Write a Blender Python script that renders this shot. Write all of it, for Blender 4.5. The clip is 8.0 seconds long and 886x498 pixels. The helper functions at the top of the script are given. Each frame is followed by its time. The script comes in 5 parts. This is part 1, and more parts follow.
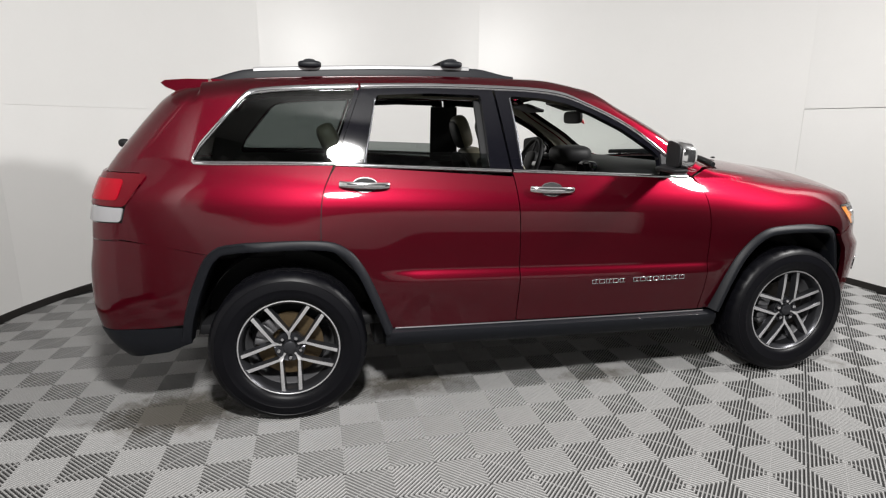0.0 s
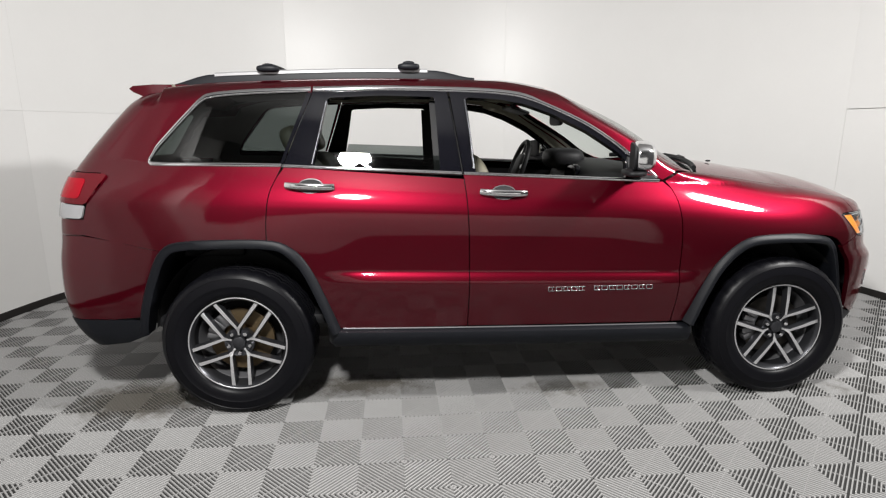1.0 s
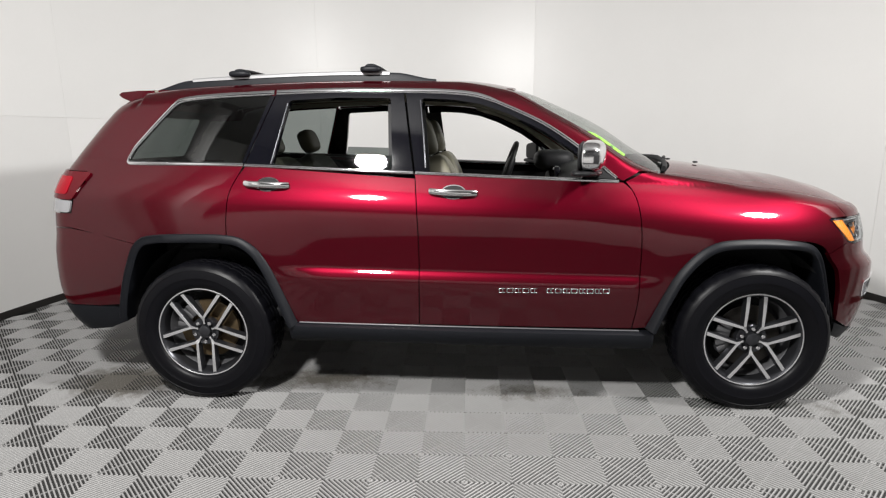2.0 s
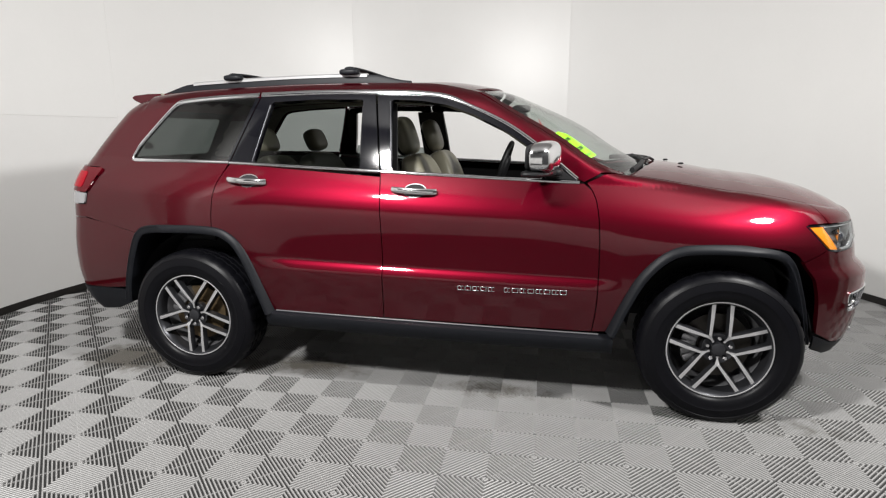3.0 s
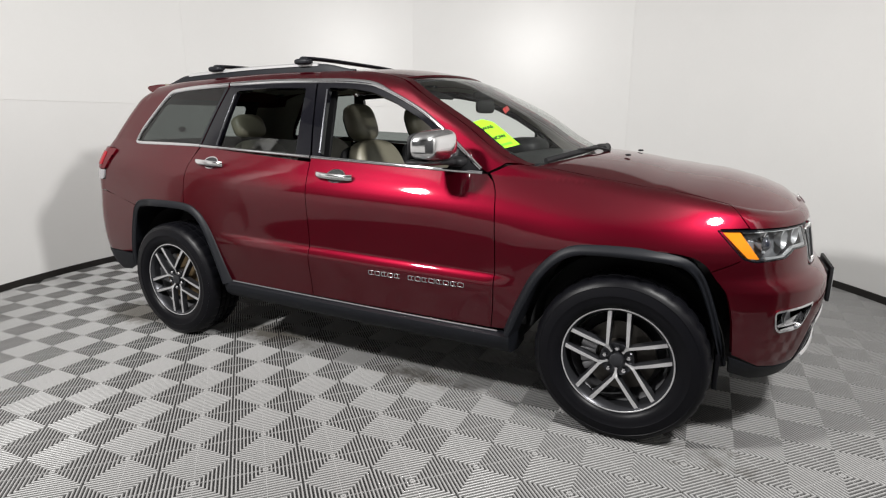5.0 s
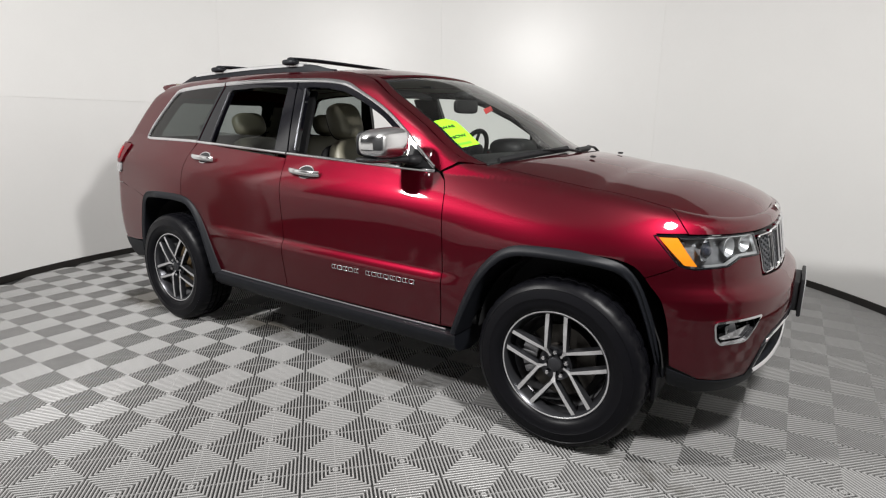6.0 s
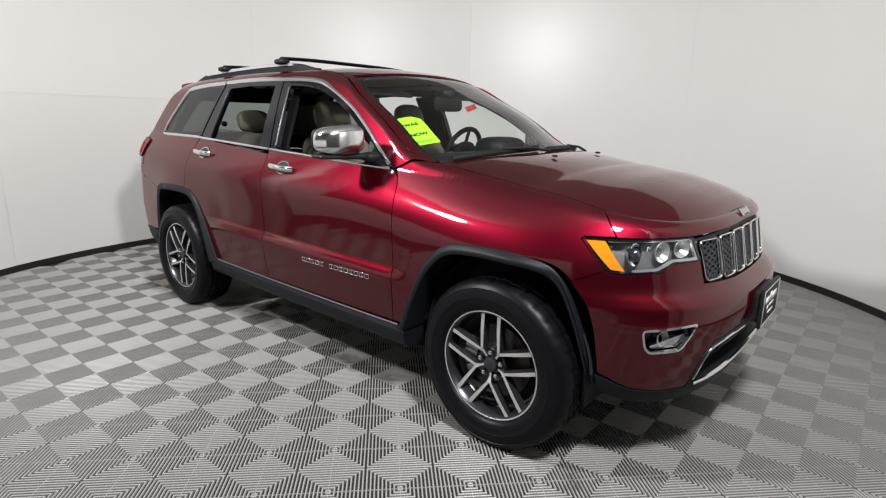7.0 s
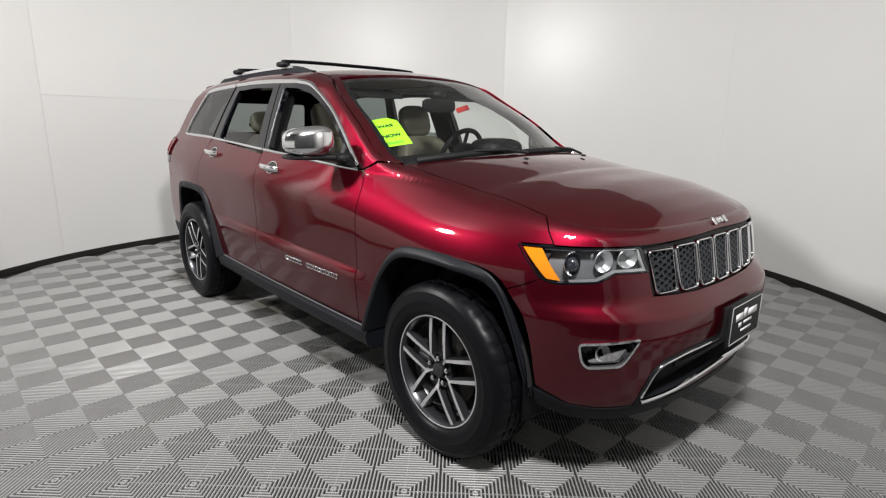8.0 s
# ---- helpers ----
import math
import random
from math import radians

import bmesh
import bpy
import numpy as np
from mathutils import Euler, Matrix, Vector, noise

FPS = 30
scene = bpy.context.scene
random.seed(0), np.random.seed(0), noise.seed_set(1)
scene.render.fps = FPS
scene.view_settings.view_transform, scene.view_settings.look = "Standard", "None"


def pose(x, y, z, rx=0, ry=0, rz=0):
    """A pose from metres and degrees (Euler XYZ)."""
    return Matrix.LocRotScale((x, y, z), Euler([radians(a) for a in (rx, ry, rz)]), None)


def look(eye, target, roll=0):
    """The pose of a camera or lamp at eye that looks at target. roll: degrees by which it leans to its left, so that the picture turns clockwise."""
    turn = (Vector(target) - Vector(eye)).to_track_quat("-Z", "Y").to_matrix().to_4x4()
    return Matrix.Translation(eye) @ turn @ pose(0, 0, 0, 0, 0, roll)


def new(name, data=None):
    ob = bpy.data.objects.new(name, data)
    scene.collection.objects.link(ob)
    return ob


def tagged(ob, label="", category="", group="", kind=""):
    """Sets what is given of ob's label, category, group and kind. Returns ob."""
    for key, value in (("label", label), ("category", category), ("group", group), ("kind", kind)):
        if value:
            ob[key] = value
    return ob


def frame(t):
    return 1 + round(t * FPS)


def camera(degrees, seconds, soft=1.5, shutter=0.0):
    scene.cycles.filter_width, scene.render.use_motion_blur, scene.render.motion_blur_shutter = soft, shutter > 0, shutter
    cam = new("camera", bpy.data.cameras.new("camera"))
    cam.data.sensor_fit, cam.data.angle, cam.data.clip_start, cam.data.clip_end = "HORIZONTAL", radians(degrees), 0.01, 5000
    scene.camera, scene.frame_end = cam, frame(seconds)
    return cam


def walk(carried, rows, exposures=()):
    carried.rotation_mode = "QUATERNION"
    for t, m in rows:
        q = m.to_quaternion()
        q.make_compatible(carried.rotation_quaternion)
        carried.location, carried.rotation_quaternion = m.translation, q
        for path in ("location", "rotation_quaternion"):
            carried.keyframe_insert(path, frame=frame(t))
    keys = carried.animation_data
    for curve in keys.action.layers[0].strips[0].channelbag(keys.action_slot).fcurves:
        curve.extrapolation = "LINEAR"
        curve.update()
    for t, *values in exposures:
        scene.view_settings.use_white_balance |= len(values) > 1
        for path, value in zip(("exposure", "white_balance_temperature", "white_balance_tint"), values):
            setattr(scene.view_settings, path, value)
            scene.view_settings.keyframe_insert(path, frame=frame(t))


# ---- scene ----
cam = camera(77.8, 8.0, soft=1.2)
PATH = [
    (0, (-1.22, -3.539, 1.473), (-0.828, -1.628, 1.03), 0.2),
    (0.5, (-0.91, -3.542, 1.461), (-0.65, -1.607, 1.029), 0.1),
    (1, (-0.594, -3.601, 1.454), (-0.454, -1.651, 1.03), -0.1),
    (1.5, (-0.279, -3.635, 1.418), (-0.272, -1.677, 1.014), -0.3),
    (3, (0.647, -3.636, 1.43), (0.247, -1.719, 1.022), -0.3),
    (3.5, (0.899, -3.536, 1.447), (0.373, -1.653, 1.028), -0.1),
    (4, (1.204, -3.508, 1.455), (0.562, -1.665, 1.017), -0.2),
    (4.5, (1.49, -3.397, 1.44), (0.731, -1.601, 0.998), -0.1),
    (5.8, (2.215, -3.068, 1.446), (1.176, -1.423, 0.982), 0.3),
    (6, (2.286, -3.015, 1.42), (1.212, -1.388, 0.973), 0.6),
    (6.5, (2.473, -2.818, 1.422), (1.302, -1.261, 0.969), 0.9),
    (7, (2.744, -2.697, 1.427), (1.482, -1.214, 0.97), 0.9),
    (7.5, (2.946, -2.528, 1.429), (1.594, -1.127, 0.969), 0.9),
    (8, (3.084, -2.321, 1.439), (1.647, -1.008, 0.98), 0.9),
]
walk(cam, [(t, look(eye, target, roll)) for t, eye, target, roll in PATH], [(0, 0.02), (3, 0.0), (4.5, -0.01), (6.5, -0.06), (8, -0.13)])

# ---------------------------------------------------------------- light
world = bpy.data.worlds.new("studio_air")
scene.world = world
world.use_nodes = True
world.node_tree.nodes["Background"].inputs[0].default_value = (0.9, 0.95, 1.0, 1)
world.node_tree.nodes["Background"].inputs[1].default_value = 0.02
scene.view_settings.exposure = 0.0
LAMPS = [((-1.15, -3.35, 3.2), 0.185, 226, (-0.4, -0.6, 1.00)), ((2.98, -1.8, 3.2), 0.21, 195, (0.7, -0.4, 0.62))]
for p, r, watt, aim in LAMPS:
    ld = bpy.data.lights.new("lamp_light", "AREA")
    ld.shape, ld.size, ld.energy, ld.color = "DISK", r * 2, watt, (1.0, 0.985, 0.965)
    lo = new("lamp_light", ld)
    lo.matrix_world = look(p, aim)


# ---------------------------------------------------------------- materials
def material(name, color, rough=0.5, metal=0.0, coat=0.0, grain=0.0, scale=30.0, bump=0.0, spec=0.5, alpha=1.0, big=0.0):
    m = bpy.data.materials.new(name)
    m.use_nodes = True
    nt = m.node_tree
    b = nt.nodes["Principled BSDF"]
    b.inputs["Base Color"].default_value = (*color, 1)
    b.inputs["Roughness"].default_value = rough
    b.inputs["Metallic"].default_value = metal
    b.inputs["Coat Weight"].default_value = coat
    b.inputs["Coat Roughness"].default_value = 0.045
    b.inputs["Specular IOR Level"].default_value = spec
    b.inputs["Alpha"].default_value = alpha
    if grain or bump or big:
        tc = nt.nodes.new("ShaderNodeTexCoord")
        no = nt.nodes.new("ShaderNodeTexNoise")
        no.inputs["Scale"].default_value, no.inputs["Detail"].default_value = scale, 6
        nt.links.new(tc.outputs["Object"], no.inputs["Vector"])
        nb = nt.nodes.new("ShaderNodeTexNoise")
        nb.inputs["Scale"].default_value, nb.inputs["Detail"].default_value = scale * 0.06, 4
        nt.links.new(tc.outputs["Object"], nb.inputs["Vector"])
        if grain or big:
            r1 = nt.nodes.new("ShaderNodeMapRange")
            r1.inputs["To Min"].default_value, r1.inputs["To Max"].default_value = 1 - grain, 1 + grain
            r2 = nt.nodes.new("ShaderNodeMapRange")
            r2.inputs["To Min"].default_value, r2.inputs["To Max"].default_value = 1 - big, 1 + big
            nt.links.new(no.outputs["Fac"], r1.inputs["Value"])
            nt.links.new(nb.outputs["Fac"], r2.inputs["Value"])
            mu = nt.nodes.new("ShaderNodeMath")
            mu.operation = "MULTIPLY"
            nt.links.new(r1.outputs[0], mu.inputs[0])
            nt.links.new(r2.outputs[0], mu.inputs[1])
            vm = nt.nodes.new("ShaderNodeVectorMath")
            vm.operation = "SCALE"
            vm.inputs[0].default_value = color
            nt.links.new(mu.outputs[0], vm.inputs["Scale"])
            nt.links.new(vm.outputs[0], b.inputs["Base Color"])
        if bump:
            bp = nt.nodes.new("ShaderNodeBump")
            bp.inputs["Strength"].default_value, bp.inputs["Distance"].default_value = bump, 0.002
            nt.links.new(no.outputs["Fac"], bp.inputs["Height"])
            nt.links.new(bp.outputs[0], b.inputs["Normal"])
    return m


def glass(name, color, rough=0.02):
    """Thin tinted pane: clear transmission of its tint, with a mirror film by Fresnel."""
    m = bpy.data.materials.new(name)
    m.use_nodes = True
    nt = m.node_tree
    nt.nodes.remove(nt.nodes["Principled BSDF"])
    t, g, w, x = [nt.nodes.new(k) for k in ("ShaderNodeBsdfTransparent", "ShaderNodeBsdfGlossy", "ShaderNodeLayerWeight", "ShaderNodeMixShader")]
    p, f = nt.nodes.new("ShaderNodeMath"), nt.nodes.new("ShaderNodeMath")
    t.inputs[0].default_value = (*color, 1)
    g.inputs["Roughness"].default_value = rough
    w.inputs["Blend"].default_value = 0.5
    p.operation, f.operation = "POWER", "MULTIPLY_ADD"
    p.inputs[1].default_value, f.inputs[1].default_value, f.inputs[2].default_value = 5.0, 0.93, 0.07
    nt.links.new(w.outputs["Facing"], p.inputs[0])
    nt.links.new(p.outputs[0], f.inputs[0])
    nt.links.new(f.outputs[0], x.inputs[0])
    nt.links.new(t.outputs[0], x.inputs[1])
    nt.links.new(g.outputs[0], x.inputs[2])
    nt.links.new(x.outputs[0], nt.nodes["Material Output"].inputs[0])
    return m


PAINT = material("red_metallic_paint", (0.094, 0.0021, 0.0092), 0.43, 0.90, 1.0, grain=0.10, scale=900)
PAINT.node_tree.nodes["Principled BSDF"].inputs["Specular Tint"].default_value = (0.55, 0.04, 0.08, 1)   # tinted lacquer over the flakes
BLACK = material("gloss_black_trim", (0.004, 0.004, 0.006), 0.06, 0, 0.0)
PLASTIC = material("grey_black_moulded_plastic", (0.0055, 0.0062, 0.0085), 0.5, grain=0.15, scale=300, bump=0.15, big=0.15, spec=0.22)
DARK = material("dark_underside", (0.008, 0.008, 0.009), 0.8, grain=0.2, scale=60)
CHROME = material("chrome", (0.80, 0.80, 0.82), 0.08, 1.0)
HANDLE = material("bright_chrome_cap", (0.88, 0.88, 0.89), 0.13, 1.0)
SATIN = material("machined_aluminium", (0.60, 0.60, 0.61), 0.33, 0.7, grain=0.05, scale=200)
GUNMETAL = material("dark_grey_wheel_paint", (0.055, 0.056, 0.062), 0.28, 0.75, grain=0.1, scale=200)
RUBBER = material("black_tyre_rubber", (0.003, 0.003, 0.0042), 0.40, grain=0.2, scale=120, bump=0.05, big=0.2, spec=0.15)
BARREL = material("silver_grey_wheel_barrel", (0.20, 0.20, 0.21), 0.38, 0.7, grain=0.12, scale=90)
PRIVACY = glass("dark_privacy_glass", (0.29, 0.32, 0.31))
CLEAR = glass("clear_window_glass", (0.86, 0.91, 0.88))
LENS = glass("clear_lamp_lens", (0.93, 0.95, 0.96))
WALL = material("white_painted_wall_panel", (0.78, 0.775, 0.76), 0.36, grain=0.01, scale=40, bump=0.03, big=0.02)
BAY = material("matt_pale_grey_wall", (0.66, 0.66, 0.65), 0.8, grain=0.1, scale=30, big=0.2)
CEIL = material("grey_ceiling_board", (0.32, 0.32, 0.32), 0.8, grain=0.05, scale=30, big=0.1)
BOARD = material("white_gloss_wall_board", (0.765, 0.760, 0.748), 0.33, grain=0.01, scale=40, bump=0.02, big=0.02)
REFLECT_DARK = material("dark_reflection_panel", (0.03, 0.03, 0.032), 0.7, grain=0.05, scale=40, big=0.05)
BASE = material("black_vinyl_skirting", (0.012, 0.010, 0.009), 0.5, grain=0.2, scale=80)
CONCRETE = material("dark_concrete_slab", (0.018, 0.018, 0.0175), 0.9, grain=0.3, scale=40, bump=0.3, big=0.3)
TILE = material("grey_polypropylene_tile", (0.272, 0.270, 0.267), 0.38, grain=0.06, scale=90, big=0.08)
AMBER = material("amber_reflector", (0.66, 0.20, 0.008), 0.14, 0, 0.3, grain=0.15, scale=260)
REDLENS = material("red_tail_lamp_lens", (0.085, 0.0010, 0.005), 0.10, 0, 0.0, spec=0.35)
WHITELENS = material("white_reverse_lamp_lens", (0.27, 0.27, 0.28), 0.12, 0, 1.0)
SILVER = material("silver_reflector", (0.75, 0.76, 0.78), 0.12, 1.0)
BEIGE = material("beige_leather", (0.155, 0.146, 0.108), 0.5, grain=0.06, scale=150, bump=0.2, big=0.05)
CABIN = material("black_cabin_plastic", (0.009, 0.009, 0.010), 0.55, grain=0.15, scale=200, bump=0.1, spec=0.25)
LINER = material("grey_beige_headliner_cloth", (0.25, 0.235, 0.19), 0.9, grain=0.08, scale=400)
NEON = material("fluorescent_green_card", (0.36, 0.95, 0.02), 0.6)
INK = material("black_print_ink", (0.01, 0.02, 0.01), 0.6)
REDCARD = material("red_tag_card", (0.52, 0.04, 0.04), 0.5)
DISC = material("dark_brake_disc", (0.06, 0.055, 0.05), 0.4, 0.8, grain=0.2, scale=90)
RUST = material("rusty_brake_disc", (0.11, 0.078, 0.042), 0.5, 0.6, grain=0.3, scale=90)
STEEL = material("cast_grey_steel", (0.25, 0.25, 0.26), 0.4, 0.9, grain=0.15, scale=90)


nt = BOARD.node_tree
oi, mr, vm = nt.nodes.new("ShaderNodeObjectInfo"), nt.nodes.new("ShaderNodeMapRange"), nt.nodes.new("ShaderNodeVectorMath")
mr.inputs["To Min"].default_value, mr.inputs["To Max"].default_value = 0.97, 1.03
vm.operation = "SCALE"
src = nt.nodes["Principled BSDF"].inputs["Base Color"].links[0].from_socket
nt.links.new(oi.outputs["Random"], mr.inputs["Value"])
nt.links.new(src, vm.inputs[0])
nt.links.new(mr.outputs[0], vm.inputs["Scale"])
nt.links.new(vm.outputs[0], nt.nodes["Principled BSDF"].inputs["Base Color"])


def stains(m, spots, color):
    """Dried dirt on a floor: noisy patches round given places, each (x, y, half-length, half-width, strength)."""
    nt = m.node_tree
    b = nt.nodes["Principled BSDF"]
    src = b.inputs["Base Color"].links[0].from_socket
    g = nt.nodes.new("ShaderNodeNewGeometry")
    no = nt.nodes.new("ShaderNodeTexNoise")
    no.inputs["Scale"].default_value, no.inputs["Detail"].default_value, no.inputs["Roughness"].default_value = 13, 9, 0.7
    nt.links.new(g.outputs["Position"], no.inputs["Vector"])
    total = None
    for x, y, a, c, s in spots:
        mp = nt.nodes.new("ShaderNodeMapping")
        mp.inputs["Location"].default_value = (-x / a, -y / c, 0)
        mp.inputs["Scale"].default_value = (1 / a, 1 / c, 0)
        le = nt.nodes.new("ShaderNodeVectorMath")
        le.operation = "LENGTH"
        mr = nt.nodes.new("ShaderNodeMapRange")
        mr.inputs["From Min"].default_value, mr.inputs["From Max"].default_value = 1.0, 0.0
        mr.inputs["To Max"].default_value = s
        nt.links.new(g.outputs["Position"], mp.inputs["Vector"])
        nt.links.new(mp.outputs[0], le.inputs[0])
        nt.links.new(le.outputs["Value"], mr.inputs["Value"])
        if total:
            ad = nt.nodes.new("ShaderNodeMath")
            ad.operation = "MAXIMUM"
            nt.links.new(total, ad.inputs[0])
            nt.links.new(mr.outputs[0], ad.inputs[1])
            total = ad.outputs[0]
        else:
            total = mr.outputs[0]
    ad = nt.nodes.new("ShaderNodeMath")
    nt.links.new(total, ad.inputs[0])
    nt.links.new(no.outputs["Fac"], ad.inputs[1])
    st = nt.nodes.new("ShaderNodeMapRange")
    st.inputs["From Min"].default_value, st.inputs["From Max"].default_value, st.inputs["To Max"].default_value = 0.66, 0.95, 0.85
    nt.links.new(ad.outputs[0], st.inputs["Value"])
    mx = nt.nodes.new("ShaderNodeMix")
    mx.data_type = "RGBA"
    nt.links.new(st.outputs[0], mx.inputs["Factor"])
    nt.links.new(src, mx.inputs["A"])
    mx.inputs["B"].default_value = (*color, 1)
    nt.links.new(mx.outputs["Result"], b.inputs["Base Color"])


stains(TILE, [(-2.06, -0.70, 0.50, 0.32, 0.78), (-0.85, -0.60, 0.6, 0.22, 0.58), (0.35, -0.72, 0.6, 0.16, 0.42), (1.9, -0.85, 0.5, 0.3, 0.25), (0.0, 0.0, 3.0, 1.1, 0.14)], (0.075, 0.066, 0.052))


# ---------------------------------------------------------------- mesh helpers
def smoothstep(a, b, x):
    t = min(1.0, max(0.0, (x - a) / (b - a)))
    return t * t * (3 - 2 * t)


def curve1d(*pts):
    """Smooth monotone-tangent interpolation through (x, y) pairs."""
    xs, ys = [p[0] for p in pts], [p[1] for p in pts]
    n = len(xs)
    d = [(ys[i + 1] - ys[i]) / (xs[i + 1] - xs[i]) for i in range(n - 1)]
    m = [d[0]] + [0 if d[i - 1] * d[i] <= 0 else 2 * d[i - 1] * d[i] / (d[i - 1] + d[i]) for i in range(1, n - 1)] + [d[-1]]

    def f(x):
        if x <= xs[0]:
            return ys[0]
        if x >= xs[-1]:
            return ys[-1]
        i = 0
        while x > xs[i + 1]:
            i += 1
        h = xs[i + 1] - xs[i]
        t = (x - xs[i]) / h
        t2, t3 = t * t, t * t * t
        return (2 * t3 - 3 * t2 + 1) * ys[i] + (t3 - 2 * t2 + t) * h * m[i] + (3 * t2 - 2 * t3) * ys[i + 1] + (t3 - t2) * h * m[i + 1]
    return f


def catmull(pts, step=0.02, closed=False):
    """Evenly dense smooth curve through 2D or 3D points."""
    P = [Vector(p) for p in pts]
    n = len(P)
    out = []
    for i in range(n if closed else n - 1):
        p1, p2 = P[i], P[(i + 1) % n]
        p0 = P[i - 1] if (i > 0 or closed) else p1 + (p1 - p2)
        p3 = P[(i + 2) % n] if (i + 2 < n or closed) else p2 + (p2 - p1)
        k = max(1, int((p2 - p1).length / step))
        for j in range(k):
            t = j / k
            out.append(0.5 * (2 * p1 + (p2 - p0) * t + (2 * p0 - 5 * p1 + 4 * p2 - p3) * t * t + (3 * p1 - p0 - 3 * p2 + p3) * t ** 3))
    if not closed:
        out.append(P[-1])
    return out


def dense(poly, step):
    out = []
    for i, p in enumerate(poly):
        a, b = Vector(p), Vector(poly[(i + 1) % len(poly)])
        k = max(1, int((b - a).length / step + 0.5))
        out += [a.lerp(b, j / k) for j in range(k)]
    return out


def rounded(poly, r, k=4):
    """Closed 2D polygon with its corners rounded by about r."""
    out = []
    n = len(poly)
    for i in range(n):
        a, b, c = Vector(poly[i - 1]), Vector(poly[i]), Vector(poly[(i + 1) % n])
        ra = min(r, (a - b).length * 0.45, (c - b).length * 0.45)
        p, q = b + (a - b).normalized() * ra, b + (c - b).normalized() * ra
        for j in range(k + 1):
            t = j / k
            out.append(p * (1 - t) ** 2 + b * 2 * t * (1 - t) + q * t * t)
    return out


def inside(p, poly):
    x, y = p
    c = False
    for i in range(len(poly)):
        (x1, y1), (x2, y2) = poly[i - 1], poly[i]
        if (y1 > y) != (y2 > y) and x < (x2 - x1) * (y - y1) / (y2 - y1) + x1:
            c = not c
    return c


def inset(poly, d):
    """A closed 2D polygon moved inwards by d (outwards: minus)."""
    n = len(poly)
    area = sum(poly[i - 1][0] * poly[i][1] - poly[i][0] * poly[i - 1][1] for i in range(n))
    s = 1 if area > 0 else -1
    out = []
    for i in range(n):
        a, b, c = Vector(poly[i - 1]), Vector(poly[i]), Vector(poly[(i + 1) % n])
        e1, e2 = (b - a), (c - b)
        e1 = e1.normalized() if e1.length > 1e-6 else e2.normalized()
        e2 = e2.normalized() if e2.length > 1e-6 else e1
        n1, n2 = Vector((-e1.y, e1.x)) * s, Vector((-e2.y, e2.x)) * s
        m = n1 + n2
        m = m / max(0.5, m.length_squared) * 2 if m.length > 1e-6 else n1
        out.append(b + m * d)
    return out


def finish(name, me, mat, parent=None, label="", smooth=True):
    me.materials.append(mat)
    if smooth:
        for p in me.polygons:
            p.use_smooth = True
    ob = new(name, me)
    if parent:
        ob.parent = parent
    return tagged(ob, label)


def part(name, bm, mat, parent=None, label="", smooth=True, sharp=35):
    me = bpy.data.meshes.new(name)
    bmesh.ops.recalc_face_normals(bm, faces=bm.faces)
    if smooth:
        for e in bm.edges:
            if len(e.link_faces) == 2 and e.calc_face_angle(0) > radians(sharp):
                e.smooth = False
    bm.to_mesh(me)
    bm.free()
    return finish(name, me, mat, parent, label, smooth)


def shape(S, poly, holes=(), step=0.035, off=0.0, lip=0.012):
    """Verts, normals and faces of a panel cut out of the surface S(a, b) by a polygon in (a, b), with a turned-in edge."""
    from mathutils.geometry import delaunay_2d_cdt
    loops = [dense(q, step) for q in (poly, *holes)]
    pts, edges = [], []
    for lo in loops:
        k = len(pts)
        pts += lo
        edges += [(k + i, k + (i + 1) % len(lo)) for i in range(len(lo))]
    xs, ys = [p.x for p in loops[0]], [p.y for p in loops[0]]
    raw = [[(p.x, p.y) for p in lo] for lo in loops]
    a = min(xs) + step / 2
    row = 0
    while a < max(xs):
        b = min(ys) + step / 2 + (step / 2 if row % 2 else 0)
        while b < max(ys):
            if inside((a, b), raw[0]) and not any(inside((a, b), h) for h in raw[1:]):
                pts.append(Vector((a, b)))
            b += step
        a += step * 0.87
        row += 1
    vs, es, fs, *_ = delaunay_2d_cdt([Vector(p) for p in pts], edges, [], 0, 1e-6)
    keep = []
    for f in fs:
        c = sum((vs[i] for i in f), Vector((0, 0))) / len(f)
        if inside(c, raw[0]) and not any(inside(c, h) for h in raw[1:]):
            keep.append(tuple(f))
    V, N = [], []
    h = 0.002
    for p in vs:
        q = S(p.x, p.y)
        n = (S(p.x + h, p.y) - S(p.x - h, p.y)).cross(S(p.x, p.y + h) - S(p.x, p.y - h))
        n = n.normalized() if n.length > 1e-12 else Vector((0, 0, 1))
        V.append(q + n * off)
        N.append(n)
    if lip:
        use = {}
        for f in keep:
            for i in range(len(f)):
                e = (f[i - 1], f[i])
                if (e[1], e[0]) in use:
                    del use[(e[1], e[0])]
                else:
                    use[e] = 1
        top, low = {}, {}
        for e in use:
            for i in e:
                if i not in top:
                    top[i] = len(V)
                    V.append(V[i].copy())
                    N.append(Vector((0, 0, 0)))
                    low[i] = len(V)
                    V.append(V[i] - N[i] * lip)
                    N.append(Vector((0, 0, 0)))
        for a, b in use:
            keep.append((top[b], top[a], low[a], low[b]))
    return V, N, keep


def mirrored(V, N, F):
    fl = Vector((1, -1, 1))
    return [v * fl for v in V], [n * fl for n in N], [tuple(reversed(f)) for f in F]


